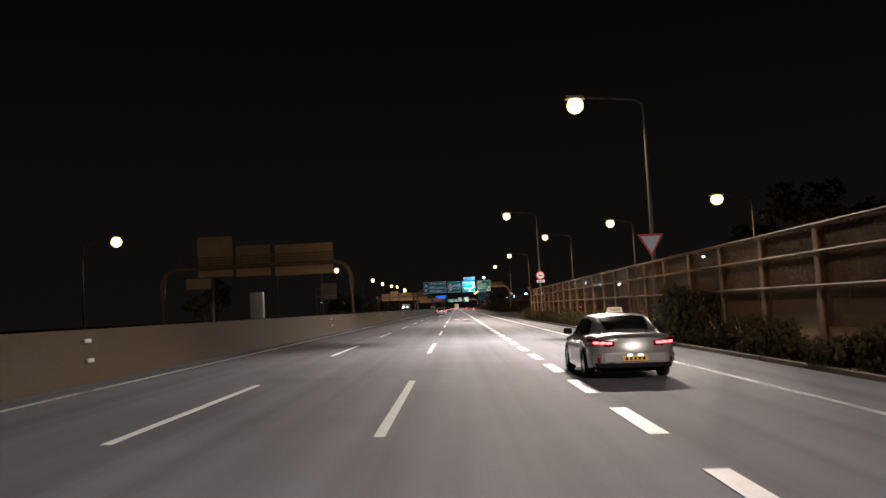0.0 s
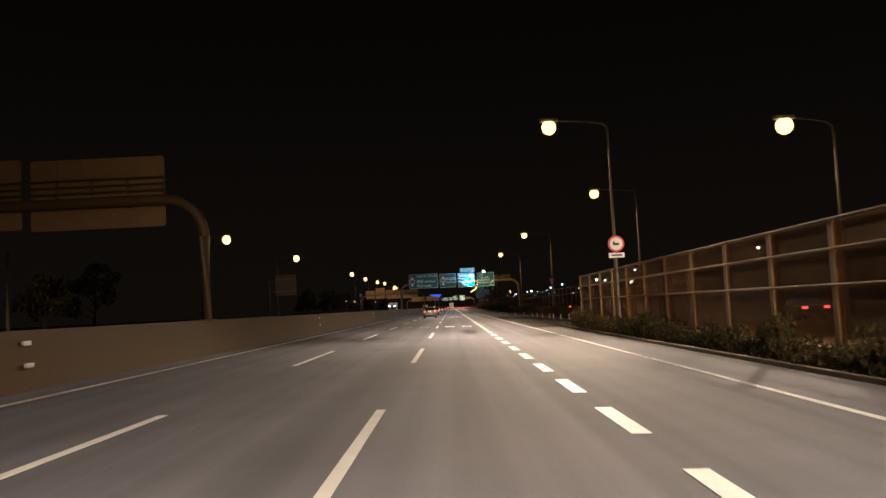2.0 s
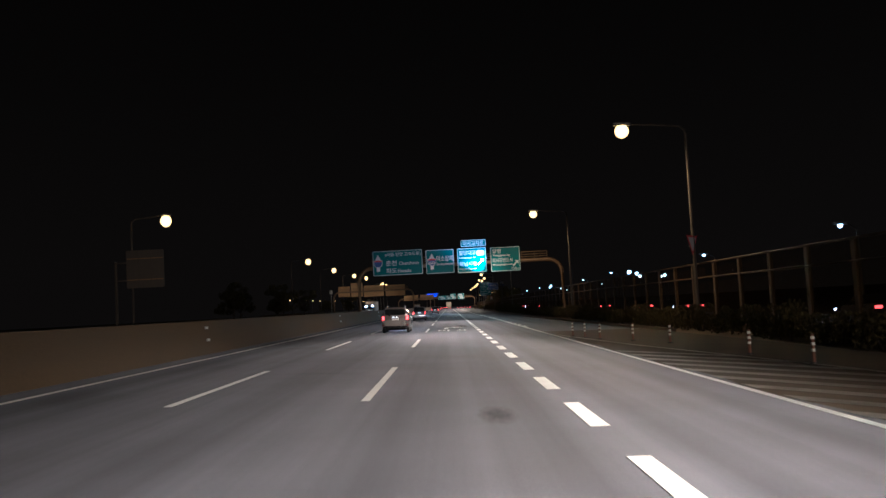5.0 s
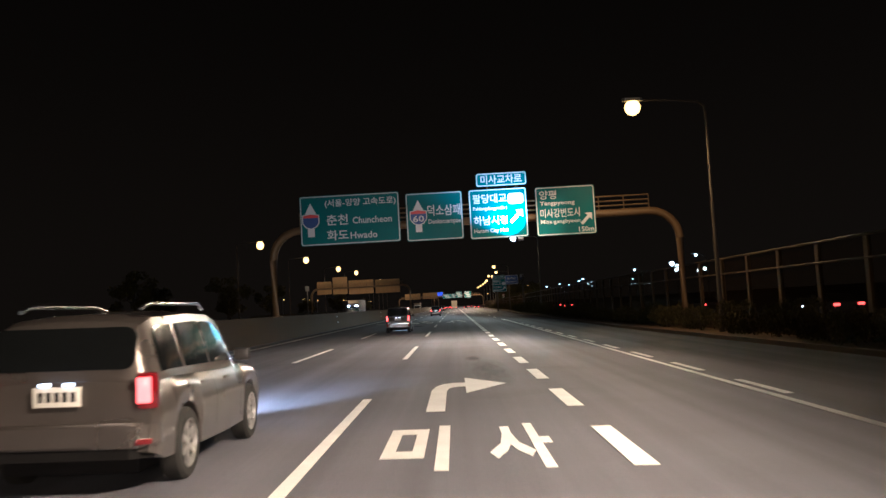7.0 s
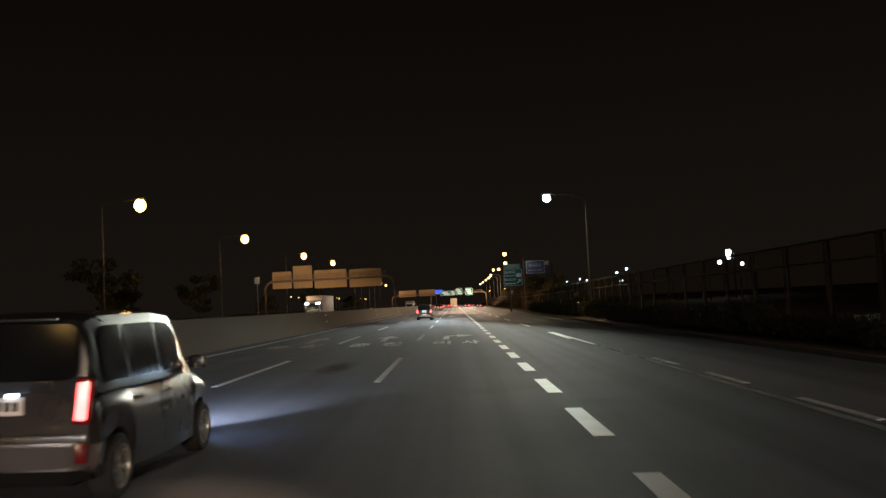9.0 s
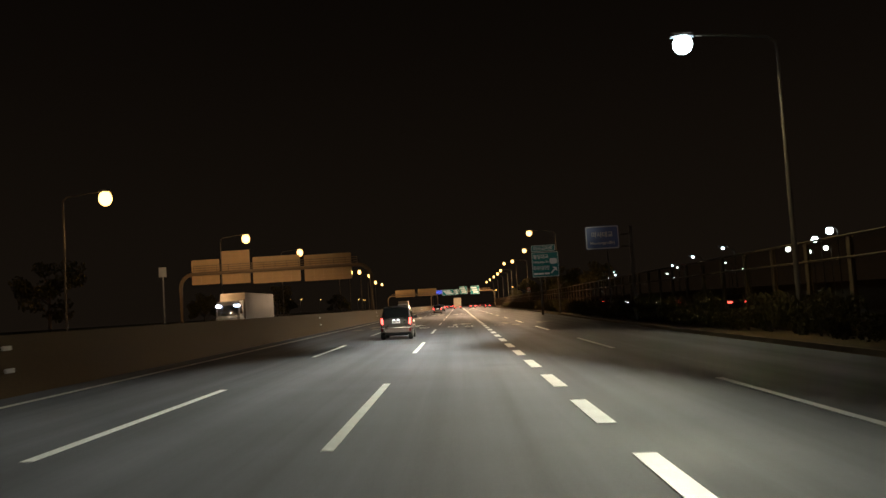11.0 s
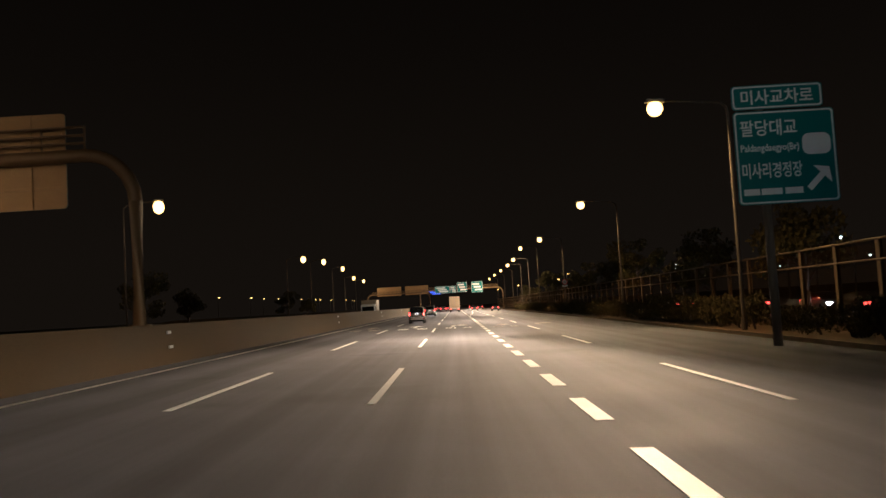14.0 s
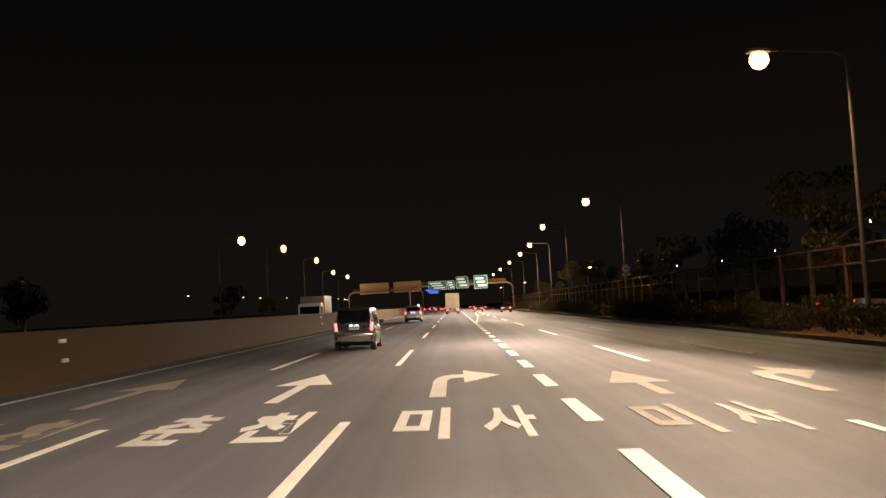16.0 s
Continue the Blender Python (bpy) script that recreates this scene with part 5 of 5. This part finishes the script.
    box(bm, (0, 0, 0.32), (spec["track"] * 2 - 0.3, (y1 - y0) * 0.9, 0.26), 0.03)
    part("underbody", bm, PLASTIC, ob, "dark underside")
    # rear bumper
    bm = bmesh.new()
    w = spec["bumper"]
    out = [(-w, 0.30), (-w * 1.03, 0.05), (-w * 0.8, -0.09), (w * 0.8, -0.09), (w * 1.03, 0.05), (w, 0.30)]
    prism(bm, out, 0.23, Matrix.Translation((0, y0 + 0.01, spec["bumper_z"])))
    bmesh.ops.bevel(bm, geom=bm.edges[:], offset=0.025, segments=2, affect="EDGES")
    bump = part("bumper", bm, spec["bumper_mat"], ob, "rear bumper")
    bm = bmesh.new()
    prism(bm, [(x * 0.92, y * 0.92 + 0.03) for x, y in out], 0.1, Matrix.Translation((0, y0 + 0.01, spec["bumper_z"] - 0.1)))
    part("valance", bm, PLASTIC, bump, "black lower valance")
    for sg in (-1, 1):
        bm = bmesh.new()
        box(bm, (sg * w * 0.9, y0 - 0.045, spec["bumper_z"] + spec["reflector_dz"]), spec["reflector"], 0.008, pose(0, 0, 0, 0, 0, sg * 22))
        part("reflector", bm, RED_LENS, bump, "red reflector")
    # number plate kept blank, as dark bars
    px, pz = spec["plate"]
    bm = bmesh.new()
    box(bm, (0, px, pz), (spec["plate_w"], 0.015, spec["plate_h"]), 0.006)
    plate = part("number_plate", bm, spec["plate_mat"], ob, "number plate with blurred dark bars")
    for k in range(5):
        bm = bmesh.new()
        box(bm, (spec["plate_w"] * (-0.34 + 0.17 * k), px - 0.01, pz), (spec["plate_w"] * 0.1, 0.003, spec["plate_h"] * 0.5))
        part("bar", bm, PLASTIC, plate, smooth=0)
    for sg in (-1, 1):
        bm = bmesh.new()
        box(bm, (sg * 0.11, px - 0.012, pz + spec["plate_h"] * 0.62), (0.1, 0.02, 0.03), 0.006)
        part("plate_lamp", bm, GLOW_PLATE, plate, "small lit plate lamp")
    headlights(ob, spec["bumper"] * 0.78, y1 - 0.10, spec["head_z"], spec["beam"])
    return ob, shell


SEDAN = dict(
    category="car", wheel=0.335, axles=(-1.36, 1.445), track=0.815, spokes=10, tumble=0.72, chrome=True, upright=False,
    top=[(-2.42, 0.94), (-2.36, 1.0), (-2.2, 1.045), (-1.7, 1.055), (-1.2, 1.02), (0, 0.985), (1.0, 0.985), (1.5, 0.92), (2.0, 0.82), (2.3, 0.72), (2.42, 0.6)],
    wide=[(-2.42, 0.72), (-2.34, 0.82), (-2.1, 0.885), (-1.5, 0.925), (0, 0.93), (1.4, 0.925), (2.0, 0.88), (2.3, 0.78), (2.42, 0.64)],
    low=[(-2.42, 0.42), (-2.2, 0.30), (-1.8, 0.25), (0, 0.20), (1.9, 0.22), (2.3, 0.26), (2.42, 0.34)],
    roof=[(-2.0, 1.03), (-1.7, 1.16), (-1.35, 1.32), (-1.0, 1.425), (-0.6, 1.467), (-0.1, 1.475), (0.3, 1.45), (0.6, 1.385), (0.95, 1.20), (1.3, 0.97)],
    cabin_wide=[(-2.0, 0.70), (-1.5, 0.80), (-0.8, 0.86), (0.5, 0.86), (1.0, 0.82), (1.3, 0.74)],
    taper=(0.5, 0.62), side_windows=[(-1.46, -0.28), (-0.22, 1.0)], rear_glass=(-1.80, -1.05), wind_screen=(0.62, 1.2),
    seams=(-1.02, -0.25, 0.85), handles=(-0.62, 0.28), mirror=(0.86, 0.80, 1.03), mirror_mat=PLASTIC,
    paint=SILVER, paint_label="silver metallic body", cabin_paint=SILVER, cabin_label="silver roof and pillars",
    bumper=0.83, bumper_z=0.40, bumper_mat=SILVER, reflector=(0.055, 0.03, 0.12), reflector_dz=0.07,
    plate=(-2.525, 0.50), plate_w=0.52, plate_h=0.12, plate_mat=YELLOW_PLATE, head_z=0.66, beam=900.0)
taxi, shell = car("taxi", pose(2.97, 20.4, gz(3.0), 0, 1.26, 0) @ Matrix.Diagonal((1, 1, 0.95, 1)), SEDAN, "silver saloon taxi with lit roof sign and tail lamps")
for sg in (-1, 1):
    bm = bmesh.new()
    # long lamp wrapped round the rear corner
    vs = [(sg * 0.40, -2.425, 0.82), (sg * 0.66, -2.39, 0.83), (sg * 0.84, -2.27, 0.86), (sg * 0.915, -2.02, 0.90)]
    hs = [0.05, 0.085, 0.085, 0.02]
    ring = [[bm.verts.new((x * (1.0 + 0.012), y - 0.02, z + h)) for (x, y, z), h in zip(vs, hs)], [bm.verts.new((x * 1.02, y - 0.03, z)) for x, y, z in vs], [bm.verts.new((x * (1.0 + 0.012), y - 0.02, z - h)) for (x, y, z), h in zip(vs, hs)]]
    for a, b in zip(ring, ring[1:]):
        for k in range(3):
            bm.faces.new((a[k], a[k + 1], b[k + 1], b[k]))
    bmesh.ops.solidify(bm, geom=bm.faces[:], thickness=0.02)
    lamp = part("tail_light", bm, RED_LENS, taxi, "long red tail light, lit")
    for k, (x, y, w) in enumerate(((0.52, -2.445, 0.12), (0.645, -2.425, 0.11), (0.775, -2.355, 0.12))):
        bm = bmesh.new()
        box(bm, (sg * x, y, 0.832 + 0.008 * k), (w, 0.03, 0.05), 0.012, pose(0, 0, 0, 0, 0, sg * (6, 12, 34)[k]))
        part("glowing_cell", bm, GLOW_TAIL_HOT, lamp, "glowing lamp cell")
bm = bmesh.new()
prism(bm, [(-0.185, 0), (0.185, 0), (0.16, 0.125), (-0.16, 0.125)], 0.11, Matrix.Translation((0.0, -0.32, 1.485)) @ FACE_BACK)
bmesh.ops.bevel(bm, geom=bm.edges[:], offset=0.012, segments=2, affect="EDGES")
roof_sign = part("roof_sign", bm, GLOW_TAXI, taxi, "lit cream roof sign")
share("lettering", text_mesh("lettering", "TAXI", 0.22, 0.06, 0.004, SIGN_DARK, 0.01), roof_sign, Matrix.Translation((0.0, -0.435, 1.545)) @ FACE_BACK)
bm = bmesh.new()
box(bm, (0.0, -0.375, 1.472), (0.4, 0.18, 0.03), 0.008)
part("sign_foot", bm, SILVER, taxi, "pale foot of the roof sign")
for k, x in enumerate((0.1, 0.17, 0.24, 0.31)):
    bm = bmesh.new()
    box(bm, (-x - 0.2, -2.415, 0.93 - 0.005 * k), (0.045, 0.01, 0.035), 0.004)
    part("badge", bm, CHROME, shell, "small chrome badge")
bm = bmesh.new()
box(bm, (0, -2.40, 0.66), (1.3, 0.012, 0.006))
part("boot_seam", bm, PLASTIC, shell, smooth=0)

SUV = dict(
    category="car", wheel=0.36, axles=(-1.33, 1.30), track=0.80, spokes=6, tumble=0.80, chrome=False, upright=True, rear_y=-2.13, rear_tilt=14, rear_z=(1.56, 1.16),
    top=[(-2.25, 1.0), (-2.2, 1.08), (-1.8, 1.12), (0, 1.08), (1.0, 1.06), (1.5, 1.02), (2.0, 0.93), (2.2, 0.82), (2.27, 0.7)],
    wide=[(-2.25, 0.84), (-2.15, 0.90), (-1.6, 0.92), (0, 0.925), (1.4, 0.92), (2.0, 0.86), (2.27, 0.70)],
    low=[(-2.25, 0.42), (-2.0, 0.32), (0, 0.28), (2.0, 0.30), (2.27, 0.38)],
    roof=[(-2.2, 1.14), (-2.12, 1.40), (-2.0, 1.60), (-1.7, 1.68), (-0.6, 1.71), (0.1, 1.69), (0.5, 1.60), (0.85, 1.36), (1.2, 1.06)],
    cabin_wide=[(-2.2, 0.80), (-1.8, 0.85), (0.5, 0.86), (1.2, 0.76)],
    taper=(0.12, 0.5), side_windows=[(-1.9, -1.3), (-1.22, -0.4), (-0.34, 0.6)], rear_glass=(-2.1, -2.0), wind_screen=(0.52, 1.1),
    seams=(-1.25, -0.37, 0.7), handles=(-0.75, 0.15), mirror=(0.86, 0.68, 1.14), mirror_mat=DARK_CAR,
    paint=GREY_CAR, paint_label="warm grey metallic body", cabin_paint=GREY_CAR, cabin_label="grey roof and pillars",
    bumper=0.88, bumper_z=0.46, bumper_mat=GREY_CAR, reflector=(0.14, 0.03, 0.05), reflector_dz=0.06,
    plate=(-2.29, 0.94), plate_w=0.44, plate_h=0.18, plate_mat=WHITE_PLATE, head_z=0.82, beam=3200.0)
suv, shell = car("suv", pose(-3.75, 174.0, gz(-3.75), 0, 1.26, 0), SUV, "warm grey estate-shaped SUV with lit tail lamps in the lane beside")
for sg in (-1, 1):
    bm = bmesh.new()
    box(bm, (sg * 0.80, -2.21, 0.97), (0.2, 0.14, 0.34), 0.05, pose(0, 0, 0, 0, 0, sg * 20))
    lamp = part("tail_light", bm, RED_LENS, suv, "red tail light, lit")
    bm = bmesh.new()
    box(bm, (sg * 0.79, -2.275, 0.98), (0.13, 0.04, 0.24), 0.02, pose(0, 0, 0, 0, 0, sg * 12))
    part("glowing_cell", bm, GLOW_TAIL_HOT, lamp, "glowing lamp cell")
    bm = bmesh.new()
    tube(bm, [(sg * 0.58, -1.8, 1.72), (sg * 0.6, -1.6, 1.77), (sg * 0.6, 0.0, 1.775), (sg * 0.57, 0.25, 1.71)], 0.02, 8)
    part("roof_rail", bm, CHROME, suv, "metal roof rail")
for x, y in ((-4.4, 478.5),):
    copy_thing(suv, pose(x, y, gz(x), 0, 1.26, 0))

KEI = dict(
    category="car", wheel=0.29, axles=(-1.25, 1.27), track=0.70, spokes=7, tumble=0.84, chrome=False, upright=True, rear_y=-1.745, rear_tilt=5, rear_z=(1.58, 1.10),
    top=[(-1.8, 0.95), (-1.76, 1.02), (-1.4, 1.04), (0, 1.02), (0.8, 1.02), (1.2, 0.98), (1.6, 0.86), (1.8, 0.66)],
    wide=[(-1.8, 0.74), (-1.7, 0.785), (-1.2, 0.80), (1.0, 0.80), (1.5, 0.76), (1.8, 0.62)],
    low=[(-1.8, 0.36), (-1.6, 0.26), (0, 0.2), (1.6, 0.24), (1.8, 0.32)],
    roof=[(-1.76, 1.02), (-1.73, 1.5), (-1.64, 1.63), (-1.3, 1.69), (0, 1.70), (0.5, 1.66), (0.8, 1.52), (1.15, 1.2), (1.35, 0.99)],
    cabin_wide=[(-1.76, 0.755), (-1.4, 0.77), (0.6, 0.77), (1.35, 0.66)],
    taper=(0.1, 0.45), side_windows=[(-1.5, -0.95), (-0.88, -0.1), (-0.02, 0.8)], rear_glass=(-1.7, -1.66), wind_screen=(0.72, 1.26),
    seams=(-0.9, -0.06, 0.9), handles=(-0.75, 0.1), mirror=(0.77, 0.86, 1.08), mirror_mat=DARK_CAR,
    paint=UNLIT_GREY_CAR, paint_label="grey metallic body, coloured dark to look unlit", cabin_paint=DARK_CAR, cabin_label="black roof and pillars",
    bumper=0.77, bumper_z=0.36, bumper_mat=GREY_CAR, reflector=(0.09, 0.03, 0.16), reflector_dz=0.14,
    plate=(-1.825, 0.90), plate_w=0.40, plate_h=0.15, plate_mat=WHITE_PLATE, head_z=0.72, beam=900.0)
kei, shell = car("microcar", pose(-3.85, 221.5, gz(-3.85), 0, 1.26, 0), KEI, "grey boxy microcar with black roof and lit tail lamps")
for sg in (-1, 1):
    bm = bmesh.new()
    box(bm, (sg * 0.70, -1.79, 0.93), (0.15, 0.1, 0.40), 0.035, pose(0, 0, 0, 0, sg * 6, sg * 16))
    lamp = part("tail_light", bm, RED_LENS, kei, "upright red tail light, lit")
    bm = bmesh.new()
    box(bm, (sg * 0.70, -1.835, 0.93), (0.095, 0.04, 0.32), 0.02, pose(0, 0, 0, 0, sg * 6, sg * 10))
    part("glowing_cell", bm, GLOW_TAIL_HOT, lamp, "glowing lamp cell")
bm = bmesh.new()
box(bm, (0, -1.74, 1.62), (0.9, 0.12, 0.03), 0.012)
part("spoiler", bm, DARK_CAR, kei, "small black roof spoiler")
bm = bmesh.new()
box(bm, (0, -1.815, 0.62), (1.45, 0.03, 0.08), 0.015)
part("trim_bar", bm, CHROME, kei, "pale trim bar")
for x, y in ((-3.3, 305.8), (-4.05, 422.3)):
    copy_thing(kei, pose(x, y, gz(x), 0, 1.26, 0))


def box_truck(m, label, box_mat, w, h, length, cab_mat=None, tall=1.0):
    """A lorry with a box body; its tail towards -y."""
    ob = thing("box_truck", m, label, "truck", "traffic on the carriageway")
    bm = bmesh.new()
    box(bm, (0, 0, 1.05 + h / 2), (w, length, h), 0.03)
    cargo = part("cargo_box", bm, box_mat, ob, "ribbed cargo box")
    n = int(length / 0.6)
    bm = bmesh.new()
    box(bm, (0, 0, 1.05 + h / 2), (w + 0.03, 0.05, h * 0.96))
    rib = part("rib", bm, box_mat, cargo, "", 0)
    rib.matrix_basis = pose(0, -length / 2 + 0.5, 0)
    for k in range(1, n):
        share("rib", rib.data, cargo, pose(0, -length / 2 + 0.5 + k * (length - 1) / max(1, n - 1), 0))
    for sg in (-1, 1):
        bm = bmesh.new()
        box(bm, (sg * w / 4, -length / 2 - 0.02, 1.05 + h / 2), (w / 2 - 0.06, 0.03, h - 0.12), 0.01)
        door = part("rear_door", bm, box_mat, cargo, "", 0)
        bm = bmesh.new()
        cyl(bm, (sg * 0.12, -length / 2 - 0.06, 1.2), (sg * 0.12, -length / 2 - 0.06, 0.95 + h), 0.02, None, 8)
        part("lock_bar", bm, STEEL, door)
    bm = bmesh.new()
    for sg in (-1, 1):
        box(bm, (sg * 0.42, 0.6, 0.9), (0.12, length + 2.4, 0.24))
    part("chassis", bm, PLASTIC, ob, "dark chassis rails", 0)
    bm = bmesh.new()
    box(bm, (0, -length / 2 + 0.05, 0.72), (w * 0.94, 0.1, 0.2), 0.02)
    bumper = part("bumper", bm, STEEL, ob, "rear underrun bumper")
    for sg in (-1, 1):
        bm = bmesh.new()
        box(bm, (sg * w * 0.38, -length / 2 - 0.02, 0.74), (0.38, 0.05, 0.14), 0.015)
        part("tail_light", bm, GLOW_TAIL, bumper, "lit red tail light")
        for y in (-length / 2 + 1.1, -length / 2 + 2.1, length / 2 + 0.9):
            wheel_parts(ob, sg * (w / 2 - 0.16), y, 0.46, 0.28, 8)
        bm = bmesh.new()
        box(bm, (sg * w * 0.36, -length / 2 + 0.75, 0.62), (0.5, 0.02, 0.5))
        part("mud_flap", bm, RUBBER, ob, "", 0)
    cy = length / 2 + 1.0
    bm = bmesh.new()
    prism(bm, [(-0.85, 0.55), (0.9, 0.55), (0.95, 1.3 * tall), (0.72, 2.35 * tall), (-0.85, 2.45 * tall)], w * 0.92, Matrix.Translation((-w * 0.46, cy, 0)) @ Matrix(((0, 0, 1, 0), (1, 0, 0, 0), (0, 1, 0, 0), (0, 0, 0, 1))))
    bmesh.ops.bevel(bm, geom=bm.edges[:], offset=0.07, segments=2, affect="EDGES")
    cab = part("cab", bm, cab_mat or WHITE_CAR, ob, "dark cab" if cab_mat else "white cab")
    bm = bmesh.new()
    box(bm, (0, cy + 0.86, 1.75 * tall), (w * 0.8, 0.03, 0.7 * tall), 0.01, pose(0, 0, 0, 12 / tall, 0, 0))
    part("windscreen", bm, CAR_GLASS, cab, "dark windscreen")
    for sg in (-1, 1):
        bm = bmesh.new()
        box(bm, (sg * w * 0.462, cy + 0.2, 1.75 * tall), (0.02, 0.9, 0.6 * tall), 0.005)
        part("side_window", bm, CAR_GLASS, cab)
        bm = bmesh.new()
        bmesh.ops.create_uvsphere(bm, u_segments=12, v_segments=8, radius=0.16, matrix=Matrix.Translation((sg * w * 0.36, cy + 0.93, 0.82)) @ Matrix.Diagonal((1.3, 0.5, 0.9, 1)))
        part("headlight", bm, GLOW_HEAD, cab, "lit headlight")
    return ob


box_truck(pose(-0.35, 546.0, gz(0), 0, 1.26, 0), "tall box lorry with red tail lamps far ahead in the lane", PANEL_WHITE, 2.45, 2.75, 7.2)
lorry = box_truck(pose(-20.8, 345.5, gz(-20.8) - 0.02, 0, 0, 180), "oncoming box lorry with dark cab and lit lamps", PANEL_WHITE, 2.3, 2.9, 12.0, DARK_CAR, 1.35)
box_truck(pose(-13.4, 470.0, gz(-13.4), 0, 0, 180), "oncoming white lorry with lit headlights on the far carriageway", PANEL_WHITE, 2.3, 2.0, 4.4)


# upper headlights and bright grille slats of the nearer oncoming lorry, set high to fit the camera's view
for sg in (-1, 1):
    bm = bmesh.new()
    box(bm, (sg * 0.82, 7.88, 2.78), (0.46, 0.12, 0.15), 0.04)
    part("raised_headlight", bm, GLOW_HEAD, lorry, "lit white headlight, set high on the cab")
for z in (1.5, 1.62, 1.74, 1.86):
    bm = bmesh.new()
    box(bm, (0, 7.97, z), (1.7, 0.05, 0.06), 0.012)
    part("grille_slat", bm, CHROME, lorry, "bright grille slat")


def distant_car(m, label, paint, oncoming=False):
    """A saloon some hundred metres off: body, cabin glass, wheels and lamps."""
    ob = thing("distant_car", m, label, "car", "distant traffic")
    bm = bmesh.new()
    prism(bm, [(-2.2, 0.35), (2.2, 0.35), (2.25, 0.62), (2.0, 0.78), (1.1, 0.92), (-1.9, 1.0), (-2.25, 0.9)], 1.78, Matrix.Translation((-0.89, 0, 0)) @ Matrix(((0, 0, 1, 0), (1, 0, 0, 0), (0, 1, 0, 0), (0, 0, 0, 1))))
    bmesh.ops.bevel(bm, geom=bm.edges[:], offset=0.08, segments=2, affect="EDGES")
    shell = part("body", bm, paint, ob)
    bm = bmesh.new()
    prism(bm, [(-1.75, 0.95), (1.15, 0.9), (0.45, 1.38), (-0.9, 1.45)], 1.4, Matrix.Translation((-0.7, 0, 0)) @ Matrix(((0, 0, 1, 0), (1, 0, 0, 0), (0, 1, 0, 0), (0, 0, 0, 1))))
    bmesh.ops.bevel(bm, geom=bm.edges[:], offset=0.07, segments=2, affect="EDGES")
    part("cabin", bm, CAR_GLASS, ob, "tinted windows")
    for sg in (-1, 1):
        for y in (-1.35, 1.35):
            bm = bmesh.new()
            cyl(bm, (sg * 0.70, y, 0.32), (sg * 0.9, y, 0.32), 0.32, None, 18)
            part("wheel", bm, RUBBER, ob)
        bm = bmesh.new()
        box(bm, (sg * 0.68, -2.24, 0.82), (0.36, 0.06, 0.15), 0.02)
        part("tail_light", bm, GLOW_TAIL_HOT, shell, "lit red tail light")
        bm = bmesh.new()
        box(bm, (sg * 0.66, 2.22, 0.66), (0.34, 0.08, 0.17), 0.03)
        part("headlight", bm, GLOW_HEAD, shell, "lit headlight")
    return ob


cars = distant_car(pose(-3.6, 585, gz(-3.6)), "distant dark saloon with lit red tail lamps", DARK_CAR)
for x, y in ((-3.4, 640), (-7.0, 612), (-0.2, 690), (-7.2, 720), (-3.5, 780), (0.1, 860), (5.0, 566), (8.6, 640), (6.5, 700), (9.5, 545)):
    copy_thing(cars, pose(x, y, gz(x)))
white = distant_car(pose(-16.2, 560, gz(-16.2), 0, 0, 180), "distant pale oncoming car with dazzling headlights", WHITE_CAR)
for x, y in ((-13.4, 352), (-13.3, 405), (-16.9, 445), (-13.0, 600), (-16.4, 650), (-19.8, 690), (-13.2, 720), (-16.0, 790), (-12.9, 840)):
    copy_thing(white, pose(x, y, gz(x), 0, 0, 180))
copy_thing(cars, pose(22.0, 101.0, -0.3))
for x, y in ((21.5, 160), (22.2, 196), (21.8, 214), (22.0, 240), (21.6, 330), (22.1, 352), (22.2, 384), (22.1, 402), (21.8, 421), (22.0, 440), (25.2, 409)):
    copy_thing(cars, pose(x, y, -0.3))
for x, y in ((25.4, 396), (25.5, 438)):
    copy_thing(white, pose(x, y, -0.3, 0, 0, 180))
